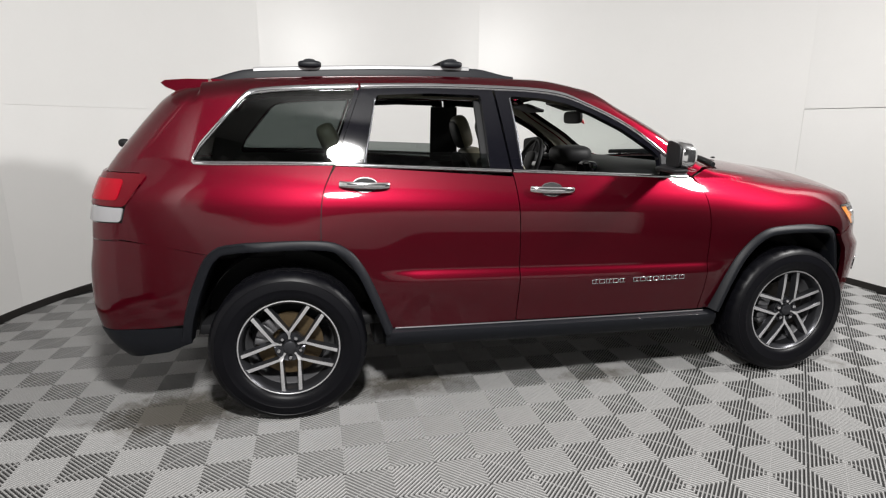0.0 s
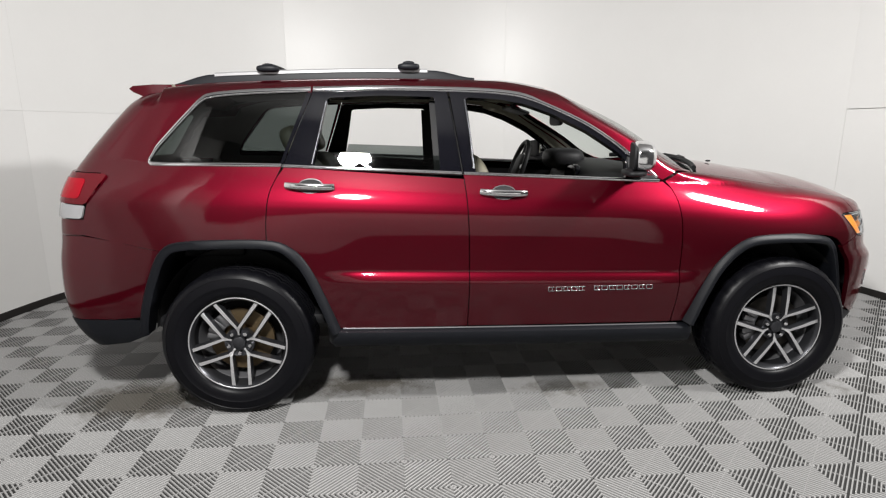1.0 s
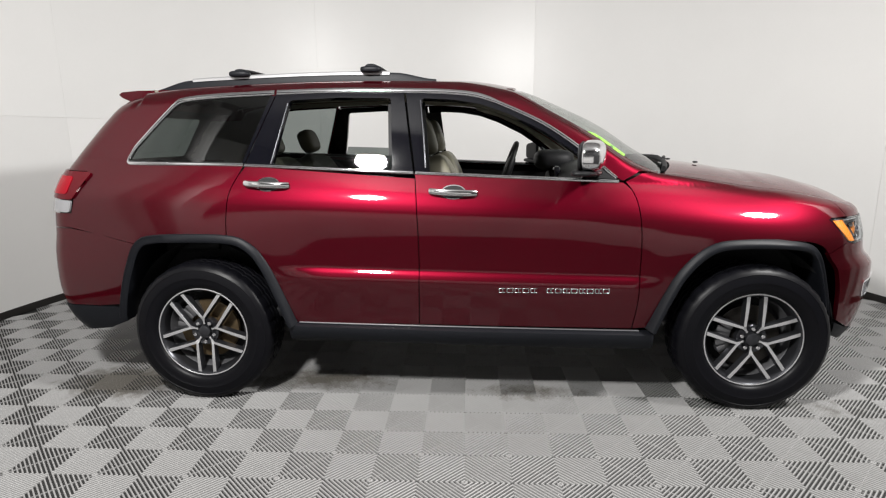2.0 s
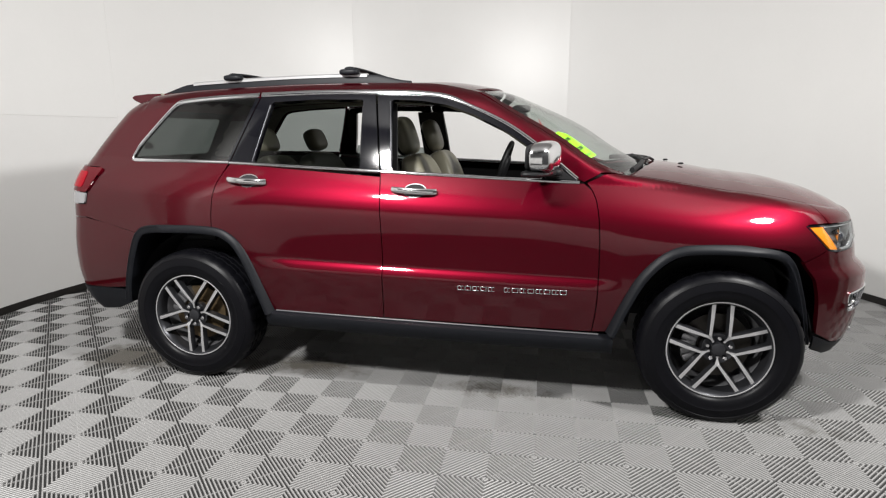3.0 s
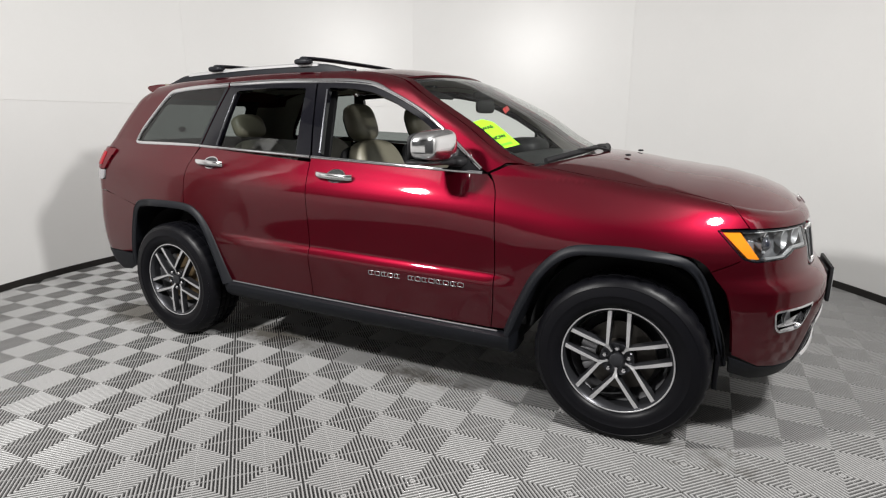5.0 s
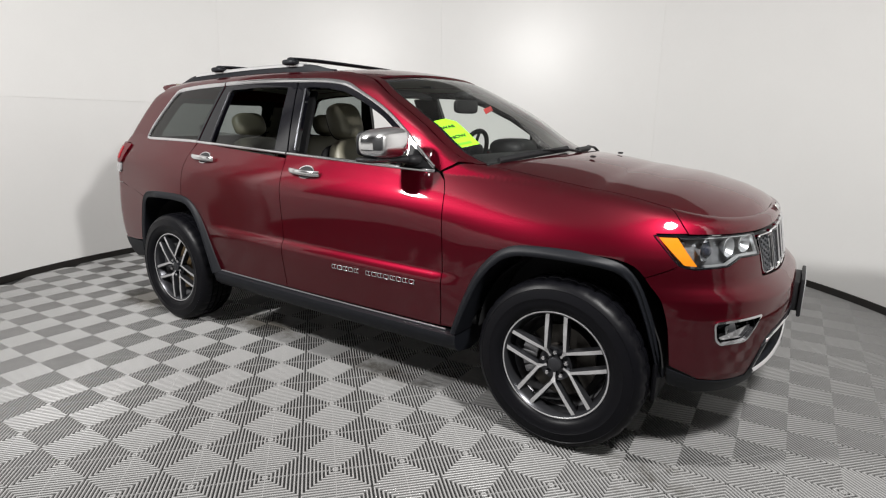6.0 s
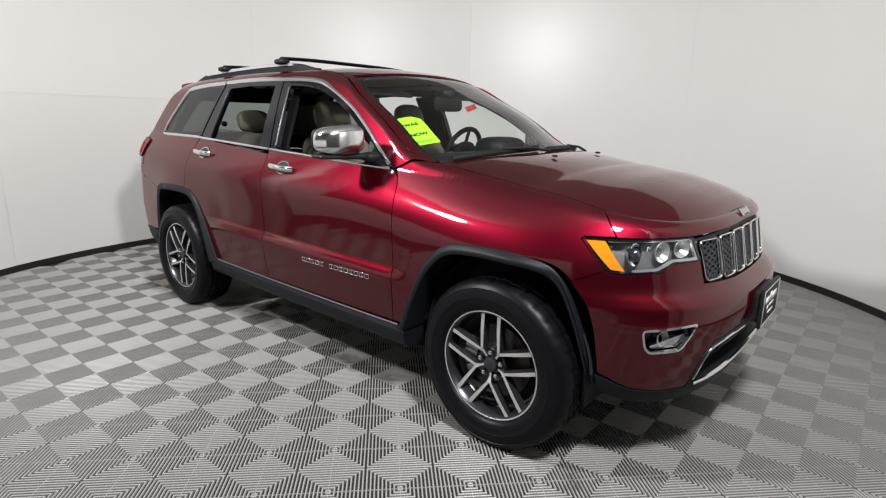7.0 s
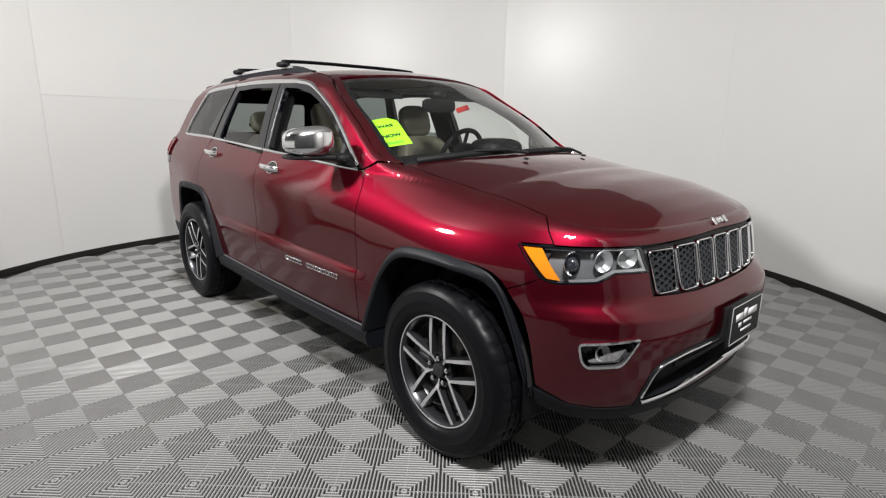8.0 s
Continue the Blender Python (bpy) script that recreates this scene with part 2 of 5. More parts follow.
def panel(name, S, poly, mat, parent=None, label="", both=False, parents=None, **kw):
    """A panel as an object, and with both its mirror image on the car's other side. Returns the objects."""
    data = shape(S, poly, **kw)
    out = []
    for k in range(2 if both else 1):
        V, N, F = data if k == 0 else mirrored(*data)
        me = bpy.data.meshes.new(name)
        me.from_pydata(V, [], F)
        me.materials.append(mat)
        for p in me.polygons:
            p.use_smooth = True
        me.normals_split_custom_set_from_vertices(N)
        ob = new(name, me)
        par = parents[k] if parents else parent
        if par:
            ob.parent = par
        out.append(tagged(ob, label))
    return out


def both_sides(name, build, mat, parents, label="", **kw):
    """build() returns a bmesh of the right-hand part; its mirror image is made too."""
    out = []
    for k in range(2):
        bm = build()
        if k:
            bmesh.ops.scale(bm, vec=(1, -1, 1), verts=bm.verts)
            bmesh.ops.reverse_faces(bm, faces=bm.faces)
        out.append(part(name, bm, mat, parents[k], label, **kw))
    return out


def add_box(bm, c, s, bevel=0.0, seg=2, rot=None):
    m = Matrix.Translation(c) @ (rot if rot else Matrix()) @ Matrix.Diagonal((*s, 1))
    g = bmesh.ops.create_cube(bm, size=1, matrix=m)
    if bevel:
        ed = list({e for v in g["verts"] for e in v.link_edges})
        bmesh.ops.bevel(bm, geom=ed, offset=bevel, segments=seg, profile=0.5, affect="EDGES")


def add_sweep(bm, path, ring, closed=False, caps=True):
    """Sweeps a ring (list of (side, up)) along path points with given frames (p, side, up)."""
    rows = [[bm.verts.new(p + s * a + u * b) for a, b in ring] for p, s, u in path]
    n = len(ring)
    for i in range(len(rows) if closed else len(rows) - 1):
        r, q = rows[i], rows[(i + 1) % len(rows)]
        for j in range(n):
            bm.faces.new((r[j], r[(j + 1) % n], q[(j + 1) % n], q[j]))
    if caps and not closed:
        bm.faces.new(rows[0][::-1])
        bm.faces.new(rows[-1])


def frames(path, up=Vector((0, 0, 1)), closed=False):
    out = []
    n = len(path)
    for i, p in enumerate(path):
        a = path[i - 1] if (i or closed) else p
        b = path[(i + 1) % n] if (i < n - 1 or closed) else p
        t = (b - a).normalized()
        s = t.cross(up).normalized()
        out.append((p, s, s.cross(t)))
    return out


def circle(r, n=10, ry=None):
    return [(r * math.cos(2 * math.pi * i / n), (ry or r) * math.sin(2 * math.pi * i / n)) for i in range(n)]


def add_lathe(bm, prof, n=48, axis="y", c=(0, 0, 0)):
    """Revolves (radius, along) pairs about an axis."""
    rows = []
    for i in range(n):
        a = 2 * math.pi * i / n
        ca, sa = math.cos(a), math.sin(a)
        row = []
        for r, h in prof:
            p = (r * ca, h, r * sa) if axis == "y" else ((h, r * ca, r * sa) if axis == "x" else (r * ca, r * sa, h))
            row.append(bm.verts.new(Vector(p) + Vector(c)))
        rows.append(row)
    for i in range(n):
        q, w = rows[i], rows[(i + 1) % n]
        for j in range(len(prof) - 1):
            bm.faces.new((q[j], q[j + 1], w[j + 1], w[j]))


# ---------------------------------------------------------------- the room
CX, CY, RW = -0.08, 0.10, 3.72
H = 3.7
DEG = math.pi / 180


def arc_wall(name, r, a0, a1, z0, z1, thick, mat, label, n=60):
    bm = bmesh.new()
    rows = []
    for i in range(n + 1):
        a = (a0 + (a1 - a0) * i / n) * DEG
        c, s = math.cos(a), math.sin(a)
        rows.append([bm.verts.new((CX + q * c, CY + q * s, z)) for q, z in ((r, z0), (r, z1), (r + thick, z1), (r + thick, z0))])
    for i in range(n):
        for j in range(4):
            bm.faces.new((rows[i][j], rows[i][(j + 1) % 4], rows[i + 1][(j + 1) % 4], rows[i + 1][j]))
    bm.faces.new(rows[0][::-1])
    bm.faces.new(rows[-1])
    return tagged(part(name, bm, mat, None), label, "wall", kind="structure")


A0, A1 = -12, 221
wall = arc_wall("wall_round", RW + 0.035, A0, A1, -0.02, H, 0.3, WALL, "smooth white painted curved studio wall")
arc_wall("wall_bay", 4.5, A1 - 360 + 4, A0 - 4, -0.02, H, 0.2, BAY, "plain grey wall closing the camera side", 40)
for nm, a in (("wall_return_1", A0 - 2), ("wall_return_2", A1 + 2)):
    bm = bmesh.new()
    add_box(bm, (0, 0, 0), (1.7, 0.3, H + 0.02))
    w = part(nm, bm, BAY)
    w.matrix_world = Matrix.Translation((CX, CY, 0)) @ pose(0, 0, 0, 0, 0, a) @ Matrix.Translation((4.45, 0, H / 2 - 0.01))
    tagged(w, "plain grey short wall beside the opening", "wall", kind="structure")


def board_r(a, a0, a1, sag=0.013):
    """Inner radius of a board at angle a: it is bent a little less than the round wall, so that boards meet at a slight angle."""
    t = (2 * a - a0 - a1) / (a1 - a0)
    return RW - 0.008 - sag * (2 / 3 - t * t) * min(1.0, (a1 - a0) / 42)


def strip_mesh(name, a0, a1, z0, z1, fill, mat, span=None, thick=0.012, proud=0.0, sharp=60):
    """A curved strip along one board, proud of it by that much, as a child of the wall."""
    bm = bmesh.new()
    s0, s1 = span or (a0, a1)
    n = max(4, int((a1 - a0) / 1.5))
    g = fill / RW / DEG
    rows = []
    for i in range(n + 1):
        a = a0 + g + (a1 - a0 - 2 * g) * i / n
        r = board_r(a, s0, s1) - proud
        c, s = math.cos(a * DEG), math.sin(a * DEG)
        rows.append([bm.verts.new((CX + q * c, CY + q * s, z)) for q, z in ((r + thick, z0), (r, z0), (r, z1), (r + thick, z1))])
    for r, q in zip(rows, rows[1:]):
        for j in range(4):
            bm.faces.new((r[j], r[(j + 1) % 4], q[(j + 1) % 4], q[j]))
    bm.faces.new(rows[0])
    bm.faces.new(rows[-1][::-1])
    return part(name, bm, mat, wall, sharp=sharp)


def wall_panel(a0, a1, z0, z1):
    return strip_mesh("wall_panel", a0, a1, z0, z1, 0.0004, BOARD)


edges_a = [-12, 18.5, 77.4, 120.2, 163.2, 206, 221]
for a0, a1 in zip(edges_a, edges_a[1:]):
    if a0 == -12:
        wall_panel(a0, a1 - 0.03, 0.0, 1.630)
        wall_panel(a0, a1, 1.636, H - 0.001)
    elif a0 in (120.2, 163.2):
        wall_panel(a0, a1, 0.0, 1.610)
        wall_panel(a0, a1, 1.6112, H - 0.001)
    else:
        wall_panel(a0, a1, 0.0, H - 0.001)
# Two unseen dark panels, added only to darken what the car's paint reflects.
arc_wall("reflection_panel_low", 4.445, -58, A0 - 4, -0.01, 1.405, 0.05, REFLECT_DARK, "unseen dark panel added to darken reflections in the nose", 24)
arc_wall("reflection_panel_high", 4.44, -127, A0 - 4, 1.4, H - 0.001, 0.05, REFLECT_DARK, "unseen dark panel added above the grey wall to darken paint reflections", 50)
for a0, a1 in zip(edges_a, edges_a[1:]):
    base = strip_mesh("baseboard", a0, a1, 0.0, 0.060, 0.0, BASE, thick=0.0075, proud=0.008)
    tagged(base, "thin black vinyl skirting")
bm = bmesh.new()
bmesh.ops.create_cone(bm, cap_ends=True, segments=64, radius1=5.4, radius2=5.4, depth=0.2, matrix=Matrix.Translation((CX, CY, H + 0.1)))
tagged(part("ceiling", bm, CEIL), "plain grey ceiling", "ceiling", kind="structure")
bm = bmesh.new()
bmesh.ops.create_cone(bm, cap_ends=True, segments=64, radius1=5.4, radius2=5.4, depth=0.2, matrix=Matrix.Translation((CX, CY, -0.1089)))
floor = tagged(part("floor", bm, CONCRETE), "dark slab under grey ribbed drain-through floor tiles", "floor", kind="structure")

# ---------------------------------------------------------------- the car's surface
car = new("car")
car.location = (0, 0.06, 0)
tagged(car, "dark red metallic SUV with chrome trim on a ribbed tile floor", "car")
AX = 1.4575                       # half the wheelbase
X0, UL = 1.5, 1.40                # where the nose begins to round, and the length of its quarter
XR, RL = -1.82, 1.42              # the same at the tail
SA, SB, TAIL_R = 0.42, 0.25, 0.15   # lengths along u of the straight run and of the tail's corner, and its radius
UC, URC = X0 + UL, XR - RL        # the middle of nose and tail
side_w = curve1d((0.28, 0.85), (0.42, 0.918), (0.58, 0.936), (0.75, 0.944), (0.92, 0.945), (0.99, 0.9435), (1.03, 0.940), (1.06, 0.9334), (1.09, 0.9229), (1.12, 0.9094), (1.15, 0.8935), (1.18, 0.8770), (1.21, 0.8597), (1.24, 0.8420), (1.30, 0.807))
wing_w = curve1d((0.28, 0.85), (0.42, 0.918), (0.58, 0.936), (0.75, 0.943), (0.86, 0.945), (0.90, 0.941), (0.93, 0.933), (0.96, 0.9215), (0.99, 0.907), (1.02, 0.890), (1.05, 0.870), (1.08, 0.847), (1.11, 0.820), (1.14, 0.788), (1.20, 0.715), (1.30, 0.60))
nose_x = curve1d((0.25, 2.17), (0.33, 2.22), (0.42, 2.258), (0.55, 2.285), (0.68, 2.302), (0.735, 2.298), (0.765, 2.276), (0.80, 2.240), (0.82, 2.230), (0.87, 2.220), (0.95, 2.205), (1.02, 2.192), (1.2, 2.13))
tail_x = curve1d((0.25, -2.25), (0.36, -2.36), (0.50, -2.43), (0.62, -2.45), (0.80, -2.44), (0.90, -2.42), (1.05, -2.40), (1.25, -2.34), (1.45, -2.20), (1.60, -2.08), (1.72, -2.00))
top_z = curve1d((-3.24, 1.64), (-2.1, 1.65), (-1.5, 1.70), (-0.7, 1.722), (-0.1, 1.712), (0.2, 1.658), (0.38, 1.556), (0.63, 1.412), (0.85, 1.266), (0.95, 1.230), (1.06, 1.215), (1.3, 1.176), (1.6, 1.131), (1.85, 1.095), (2.1, 1.068), (2.4, 1.054), (2.9, 1.052))
roll_r = curve1d((-3.24, 0.06), (-1.9, 0.09), (0.0, 0.09), (0.35, 0.038), (0.9, 0.038), (1.12, 0.05), (1.3, 0.05), (1.6, 0.05), (1.85, 0.045), (2.1, 0.04), (2.9, 0.04))
crown = curve1d((-3.24, 0.0), (-2.0, 0.025), (-0.5, 0.035), (0.2, 0.040), (0.38, 0.065), (0.6, 0.075), (0.85, 0.060), (0.95, 0.044), (1.06, 0.05), (1.3, 0.066), (1.6, 0.072), (1.85, 0.088), (2.1, 0.080), (2.4, 0.052), (2.8, 0.003), (2.9, 0.0))
bow = curve1d((-3.24, 0.0), (-0.9, 0.0), (0.2, 0.11), (0.6, 0.16), (0.98, 0.20), (1.3, 0.13), (1.8, 0.0), (2.9, 0.0))


def belt(x):
    return 1.220 - 0.046 * x


def half_width(x, z):
    zb = belt(x)
    f = smoothstep(-1.05, -0.75, x) * (1 - smoothstep(0.80, 1.0, x))
    zc = 0.728 - 0.022 * x
    w = side_w(min(z, zb) + 0.038 * x * smoothstep(0.86, 1.0, z))
    k = smoothstep(0.45, 1.80, x)
    w += k * (wing_w(min(z, zb)) - w)
    w += f * (0.015 * (1 - smoothstep(zc - 0.055, zc + 0.006, z)) * smoothstep(zc - 0.26, zc - 0.05, z) - 0.008 * smoothstep(zc - 0.02, zc + 0.01, z) * (1 - smoothstep(zc + 0.02, zc + 0.28, z)))
    w -= 0.012 * (x + 0.1) ** 2
    w += 0.020 * math.exp(-((x - 1.42) / 0.34) ** 2) * smoothstep(0.62, 0.90, z) * (1 - smoothstep(0.98, 1.14, z))   # swell over the front wheel
    w += 0.022 * math.exp(-((x + 1.50) / 0.36) ** 2) * smoothstep(0.62, 0.90, z) * (1 - smoothstep(0.90, 1.16, z))   # and over the rear one
    if x < -1.4:
        w -= 0.035 * (x + 1.4) ** 2
    if z > zb:
        h = z - zb
        w -= 0.33 * h + 0.18 * h * h
    return w


def body(u, b):
    """The right-hand skin at place u along the car (round nose and tail past their corners) and height b."""
    flip = 1
    if u > UC:
        u, flip = 2 * UC - u, -1
    if u < URC:
        u, flip = 2 * URC - u, -1
    zt, r = top_z(u), roll_r(u)
    d, z, ins = zt - b, b, 0.0
    if d < r:
        ph = (1 - max(d, -0.01) / r) * 76 * DEG
        z, ins = zt - r + r * math.sin(ph) / math.sin(76 * DEG), min(r, 0.03 + 0.5 * r) * (1 - math.cos(ph))
    if u > X0:
        th = (u - X0) / UL * math.pi / 2
        a = nose_x(z) - X0 - ins
        x = X0 + a * max(0, math.sin(th)) ** 0.69
        y = (half_width(x if x < 1.7 else 1.7 + 0.25 * math.tanh((x - 1.7) / 0.25), z) - ins) * max(0, math.cos(th)) ** 0.69
    elif u < XR:
        q = XR - u
        rc = TAIL_R - ins * 0.5
        xe = tail_x(z) + 0.07 + ins
        xc = xe + rc
        w = half_width(max(xc, -2.3), z) - ins
        if q < SA:
            x = XR + (xc - XR) * q / SA
            y = half_width(x, z) - ins
        elif q < SA + SB:
            a = (q - SA) / SB * math.pi / 2
            x, y = xc - rc * math.sin(a), w - rc + rc * math.cos(a)
        else:
            k = 1 - (q - SA - SB) / (RL - SA - SB)
            y = (w - rc) * k
            x = xe - 0.07 * (1 - k * k)
    else:
        x, y = u, half_width(u, z) - ins
    return Vector((x, -y * flip, z))


def top(u, t):
    """Roof, windscreen and bonnet: t from -1 at the right-hand edge to 1."""
    e = body(u, top_z(u))
    k = 1 - t * t
    kz = 1 - abs(t) ** 2.4
    return Vector((e.x + bow(u) * k, -e.y * t, e.z + crown(u) * kz))


def u_at(w, z):
    """The u on the nose where the half-width is w."""
    lo, hi = X0, UC
    for _ in range(30):
        m = (lo + hi) / 2
        lo, hi = (m, hi) if -body(m, z).y > w else (lo, m)
    return lo


def nose(w, z):
    """The nose by its half-width (minus: the left-hand side)."""
    u = u_at(abs(w), z)
    return body(u if w >= 0 else 2 * UC - u, z)


def arch(axle, rel):
    return [(axle + p.x, p.y) for p in catmull(rel, 0.03)]


ARCH_F = arch(AX, [(-0.535, 0.43), (-0.460, 0.61), (-0.382, 0.755), (-0.262, 0.868), (-0.11, 0.899), (0.17, 0.892), (0.29, 0.828), (0.362, 0.66), (0.405, 0.50), (0.430, 0.40)])
ARCH_R = arch(-AX, [(-0.50, 0.43), (-0.465, 0.58), (-0.41, 0.73), (-0.335, 0.865), (-0.21, 0.910), (0.16, 0.914), (0.295, 0.872), (0.380, 0.768), (0.462, 0.58), (0.518, 0.43)])
C_CUT = [p[:] for p in catmull([(-1.275, 0.910), (-1.272, 1.02), (-1.255, 1.15), (-1.20, 1.277), (-1.05, 1.653)], 0.03)]
B_CUT = catmull([(-0.268, 0.44), (-0.262, 0.73), (-0.268, 1.0), (-0.29, 1.250), (-0.355, 1.653)], 0.03)
A_CUT = catmull([(0.845, 0.43), (0.862, 0.60), (0.862, 0.90), (0.838, 1.11), (0.775, 1.205)], 0.03)
WIN_TOP = catmull([(-1.05, 1.653), (-0.70, 1.660), (-0.355, 1.655), (-0.10, 1.645), (0.06, 1.622), (0.20, 1.570), (0.38, 1.483), (0.53, 1.383), (0.65, 1.285), (0.745, 1.207), (0.778, 1.190)], 0.03)
QWIN = rounded([(-1.885, 1.290), (-1.76, 1.440), (-1.66, 1.554), (-1.612, 1.603), (-1.555, 1.624), (-1.36, 1.640), (-1.065, 1.652), (-1.205, 1.281)], 0.03)


def cut_below(pts, z):
    return [p for p in pts if p[1] <= z + 1e-6]


G = 0.0025                         # half of a panel gap
tup = lambda L: [(p[0], p[1]) for p in L]
arch_rd = [p for p in ARCH_R if p[0] > -1.275]
door_r = [(-0.93, 0.44)] + [] + tup(cut_below(B_CUT, 1.231)) + [(-1.19, belt(-1.19))] + tup(cut_below(C_CUT, 1.270))[::-1] + arch_rd
door_f = tup(cut_below(A_CUT, 1.176)) + [(0.780, belt(0.780) + 0.002), (-0.29, belt(-0.29))] + tup(cut_below(B_CUT, 1.230))[::-1]
lab_door = "dark red metallic door panel with a chrome pull handle"
rear_doors = panel("door", body, inset(door_r, G), PAINT, car, lab_door, both=True, step=0.012)
front_doors = panel("door", body, inset(door_f, G), PAINT, car, lab_door, both=True, step=0.012)

# body side: roof rail, pillars and rear quarter in one pressing, with the quarter window cut out
TB = -2.56                        # cut between rear quarter and tailgate


def ux(x, z):
    """The u of a place x on the straight run before the tail's corner."""
    xc = tail_x(z) + 0.07 + TAIL_R
    return XR - SA * (XR - x) / (XR - xc)


LA, LB = ux(-2.085, 1.245), ux(-2.165, 1.03)
tail_edge = [(TB, 1.645), (TB, 1.50), (TB - 0.02, 1.262), (LA, 1.248), (LB, 1.028), (TB - 0.02, 1.034), (TB - 0.02, 0.953), (-2.22, 0.947)]
SPLIT_R = min((p for p in ARCH_R if p[0] < -AX), key=lambda p: abs(p[1] - 0.855))
quarter = [SPLIT_R] + [p for p in ARCH_R if p[0] <= -1.276 and p[0] > SPLIT_R[0]] + tup(C_CUT) + tup(WIN_TOP)[1:]
pill = [(0.862, 1.232)] + [(u, top_z(u) - 0.002) for u in (0.93, 0.85, 0.75, 0.63, 0.5, 0.38, 0.2, 0.05, -0.1, -0.4, -0.8, -1.2, -1.6, -2.0, -2.2, -2.4)]
side_poly = quarter + pill + tail_edge
panel("body_side", body, inset(side_poly, G), PAINT, car, holes=[QWIN], both=True, step=0.018)
# front wing with its rolled top
SPLIT_F = min((p for p in ARCH_F if p[0] > AX), key=lambda p: abs(p[1] - 0.838))
HLA, HLB = (u_at(0.832, 0.998), 0.998), (u_at(0.831, 0.884), 0.884)
wing_poly = [p for p in ARCH_F if p[0] <= SPLIT_F[0] + 1e-6][::-1][:-1] + [(0.93, 0.435)] + tup(cut_below(A_CUT, 1.172)) + [(0.790, 1.189), (0.872, 1.226), (0.945, top_z(0.945) - 0.002)] + \
    [(u, top_z(u) - 0.001) for u in (1.0, 1.06, 1.15, 1.3, 1.5, 1.7, 1.80, 1.860)] + [(1.955, 1.004), (HLA[0], 1.001), (HLB[0], 0.884), (1.89, 0.874)]
wings = panel("front_wing", body, inset(wing_poly, G), PAINT, car, both=True, step=0.014)
# bonnet, its side strips on the wings, roof
HT = 0.985
panel("bonnet", top, [(1.00, -HT), (1.2, -HT), (1.5, -HT), (1.70, -0.987), (1.80, -0.993), (1.865, -1), (2.2, -1), (2.5, -1), (2.82, -1), (2.82, 1), (2.5, 1), (2.2, 1), (1.865, 1), (1.80, 0.993), (1.70, 0.987), (1.5, HT), (1.2, HT), (1.00, HT)], PAINT, car, step=0.04, lip=0.02)
strip = [(0.97, -1.006), (1.3, -1.006), (1.7, -1.006), (1.858, -1.003), (1.796, -0.999), (1.70, -0.993), (1.5, -HT - 0.006), (1.2, -HT - 0.006), (1.0, -HT - 0.006), (0.97, -HT - 0.008)]
panel("wing_top", top, strip, PAINT, car, both=True, step=0.02)
panel("roof", top, [(-2.3, -0.998), (-1.0, -0.998), (0.17, -0.998), (0.17, 0.998), (-1.0, 0.998), (-2.3, 0.998)], PAINT, car, step=0.05)
panel("windscreen", top, [(0.19, -0.985), (0.5, -0.985), (0.975, -0.975), (0.975, 0.975), (0.5, 0.985), (0.19, 0.985)], CLEAR, car, "clear raked windscreen glass", step=0.03, off=-0.010, lip=0)[0].visible_shadow = False
BAND = [(0.185, -0.995), (0.5, -0.995), (0.985, -0.99), (0.985, 0.99), (0.5, 0.995), (0.185, 0.995)]
panel("windscreen_border", top, BAND, BLACK, car, holes=[[(0.245, -0.905), (0.5, -0.915), (0.94, -0.91), (0.94, 0.91), (0.5, 0.915), (0.245, 0.905)]], step=0.03, off=-0.014, lip=0)
panel("pillar_skin", top, [(0.16, -1.004), (0.5, -1.004), (0.965, -1.004), (0.965, -0.955), (0.5, -0.945), (0.16, -0.945)], PAINT, car, "painted windscreen pillar", both=True, step=0.02, off=0.0015, lip=0.012)
# tail: tailgate, glass, bumper, lamps
TM = lambda P: [(2 * URC - p[0], p[1]) for p in P][::-1]
gate = [(TB - 0.03, 1.245), (TB - 0.02, 0.955)]
panel("tailgate", body, gate + TM(gate), PAINT, car, step=0.05)
gl = [(TB - 0.01, 1.63), (TB - 0.03, 1.255)]
panel("rear_window", body, gl + TM(gl), PRIVACY, car, step=0.05)
ra = [p for p in ARCH_R if p[0] <= SPLIT_R[0] + 1e-6 and p[1] > 0.5]
seam_r = [(-1.90, 0.885), (-2.05, 0.918), (-2.22, 0.942), (TB, 0.948)]
bump_r = [(-2.4, 0.505), (-2.1, 0.505)] + [(p[0] - 0.001, p[1]) for p in ra] + seam_r
panel("rear_bumper", body, bump_r + TM(bump_r), PAINT, car, "dark red rear bumper cover", step=0.05)
val = [(-2.4, 0.34), (-2.1, 0.37), (-1.935, 0.42), (-1.925, 0.50), (-2.1, 0.501), (-2.4, 0.501)]
panel("rear_valance", body, [(2 * URC + 2.4, 0.34)] + val + [(2 * URC - p[0], p[1]) for p in val[::-1]][:-1], PLASTIC, car, step=0.05, off=0.004)
lamp_poly = rounded([(LA + 0.060, 1.240), (TB - 0.02, 1.257), (TB - 0.02, 1.12), ((LA + LB) / 2 - 0.005, 1.10)], 0.02)
tails = panel("tail_lamp", body, lamp_poly, REDLENS, car, "red tail lamp lens", both=True, step=0.03, off=0.012)
panel("reverse_lamp", body, rounded([((LA + LB) / 2 - 0.012, 1.095), (TB - 0.02, 1.115), (TB - 0.02, 1.04), (LB - 0.003, 1.032)], 0.015), WHITELENS, None, "white reverse lamp lens", both=True, parents=tails, step=0.03, off=0.010)
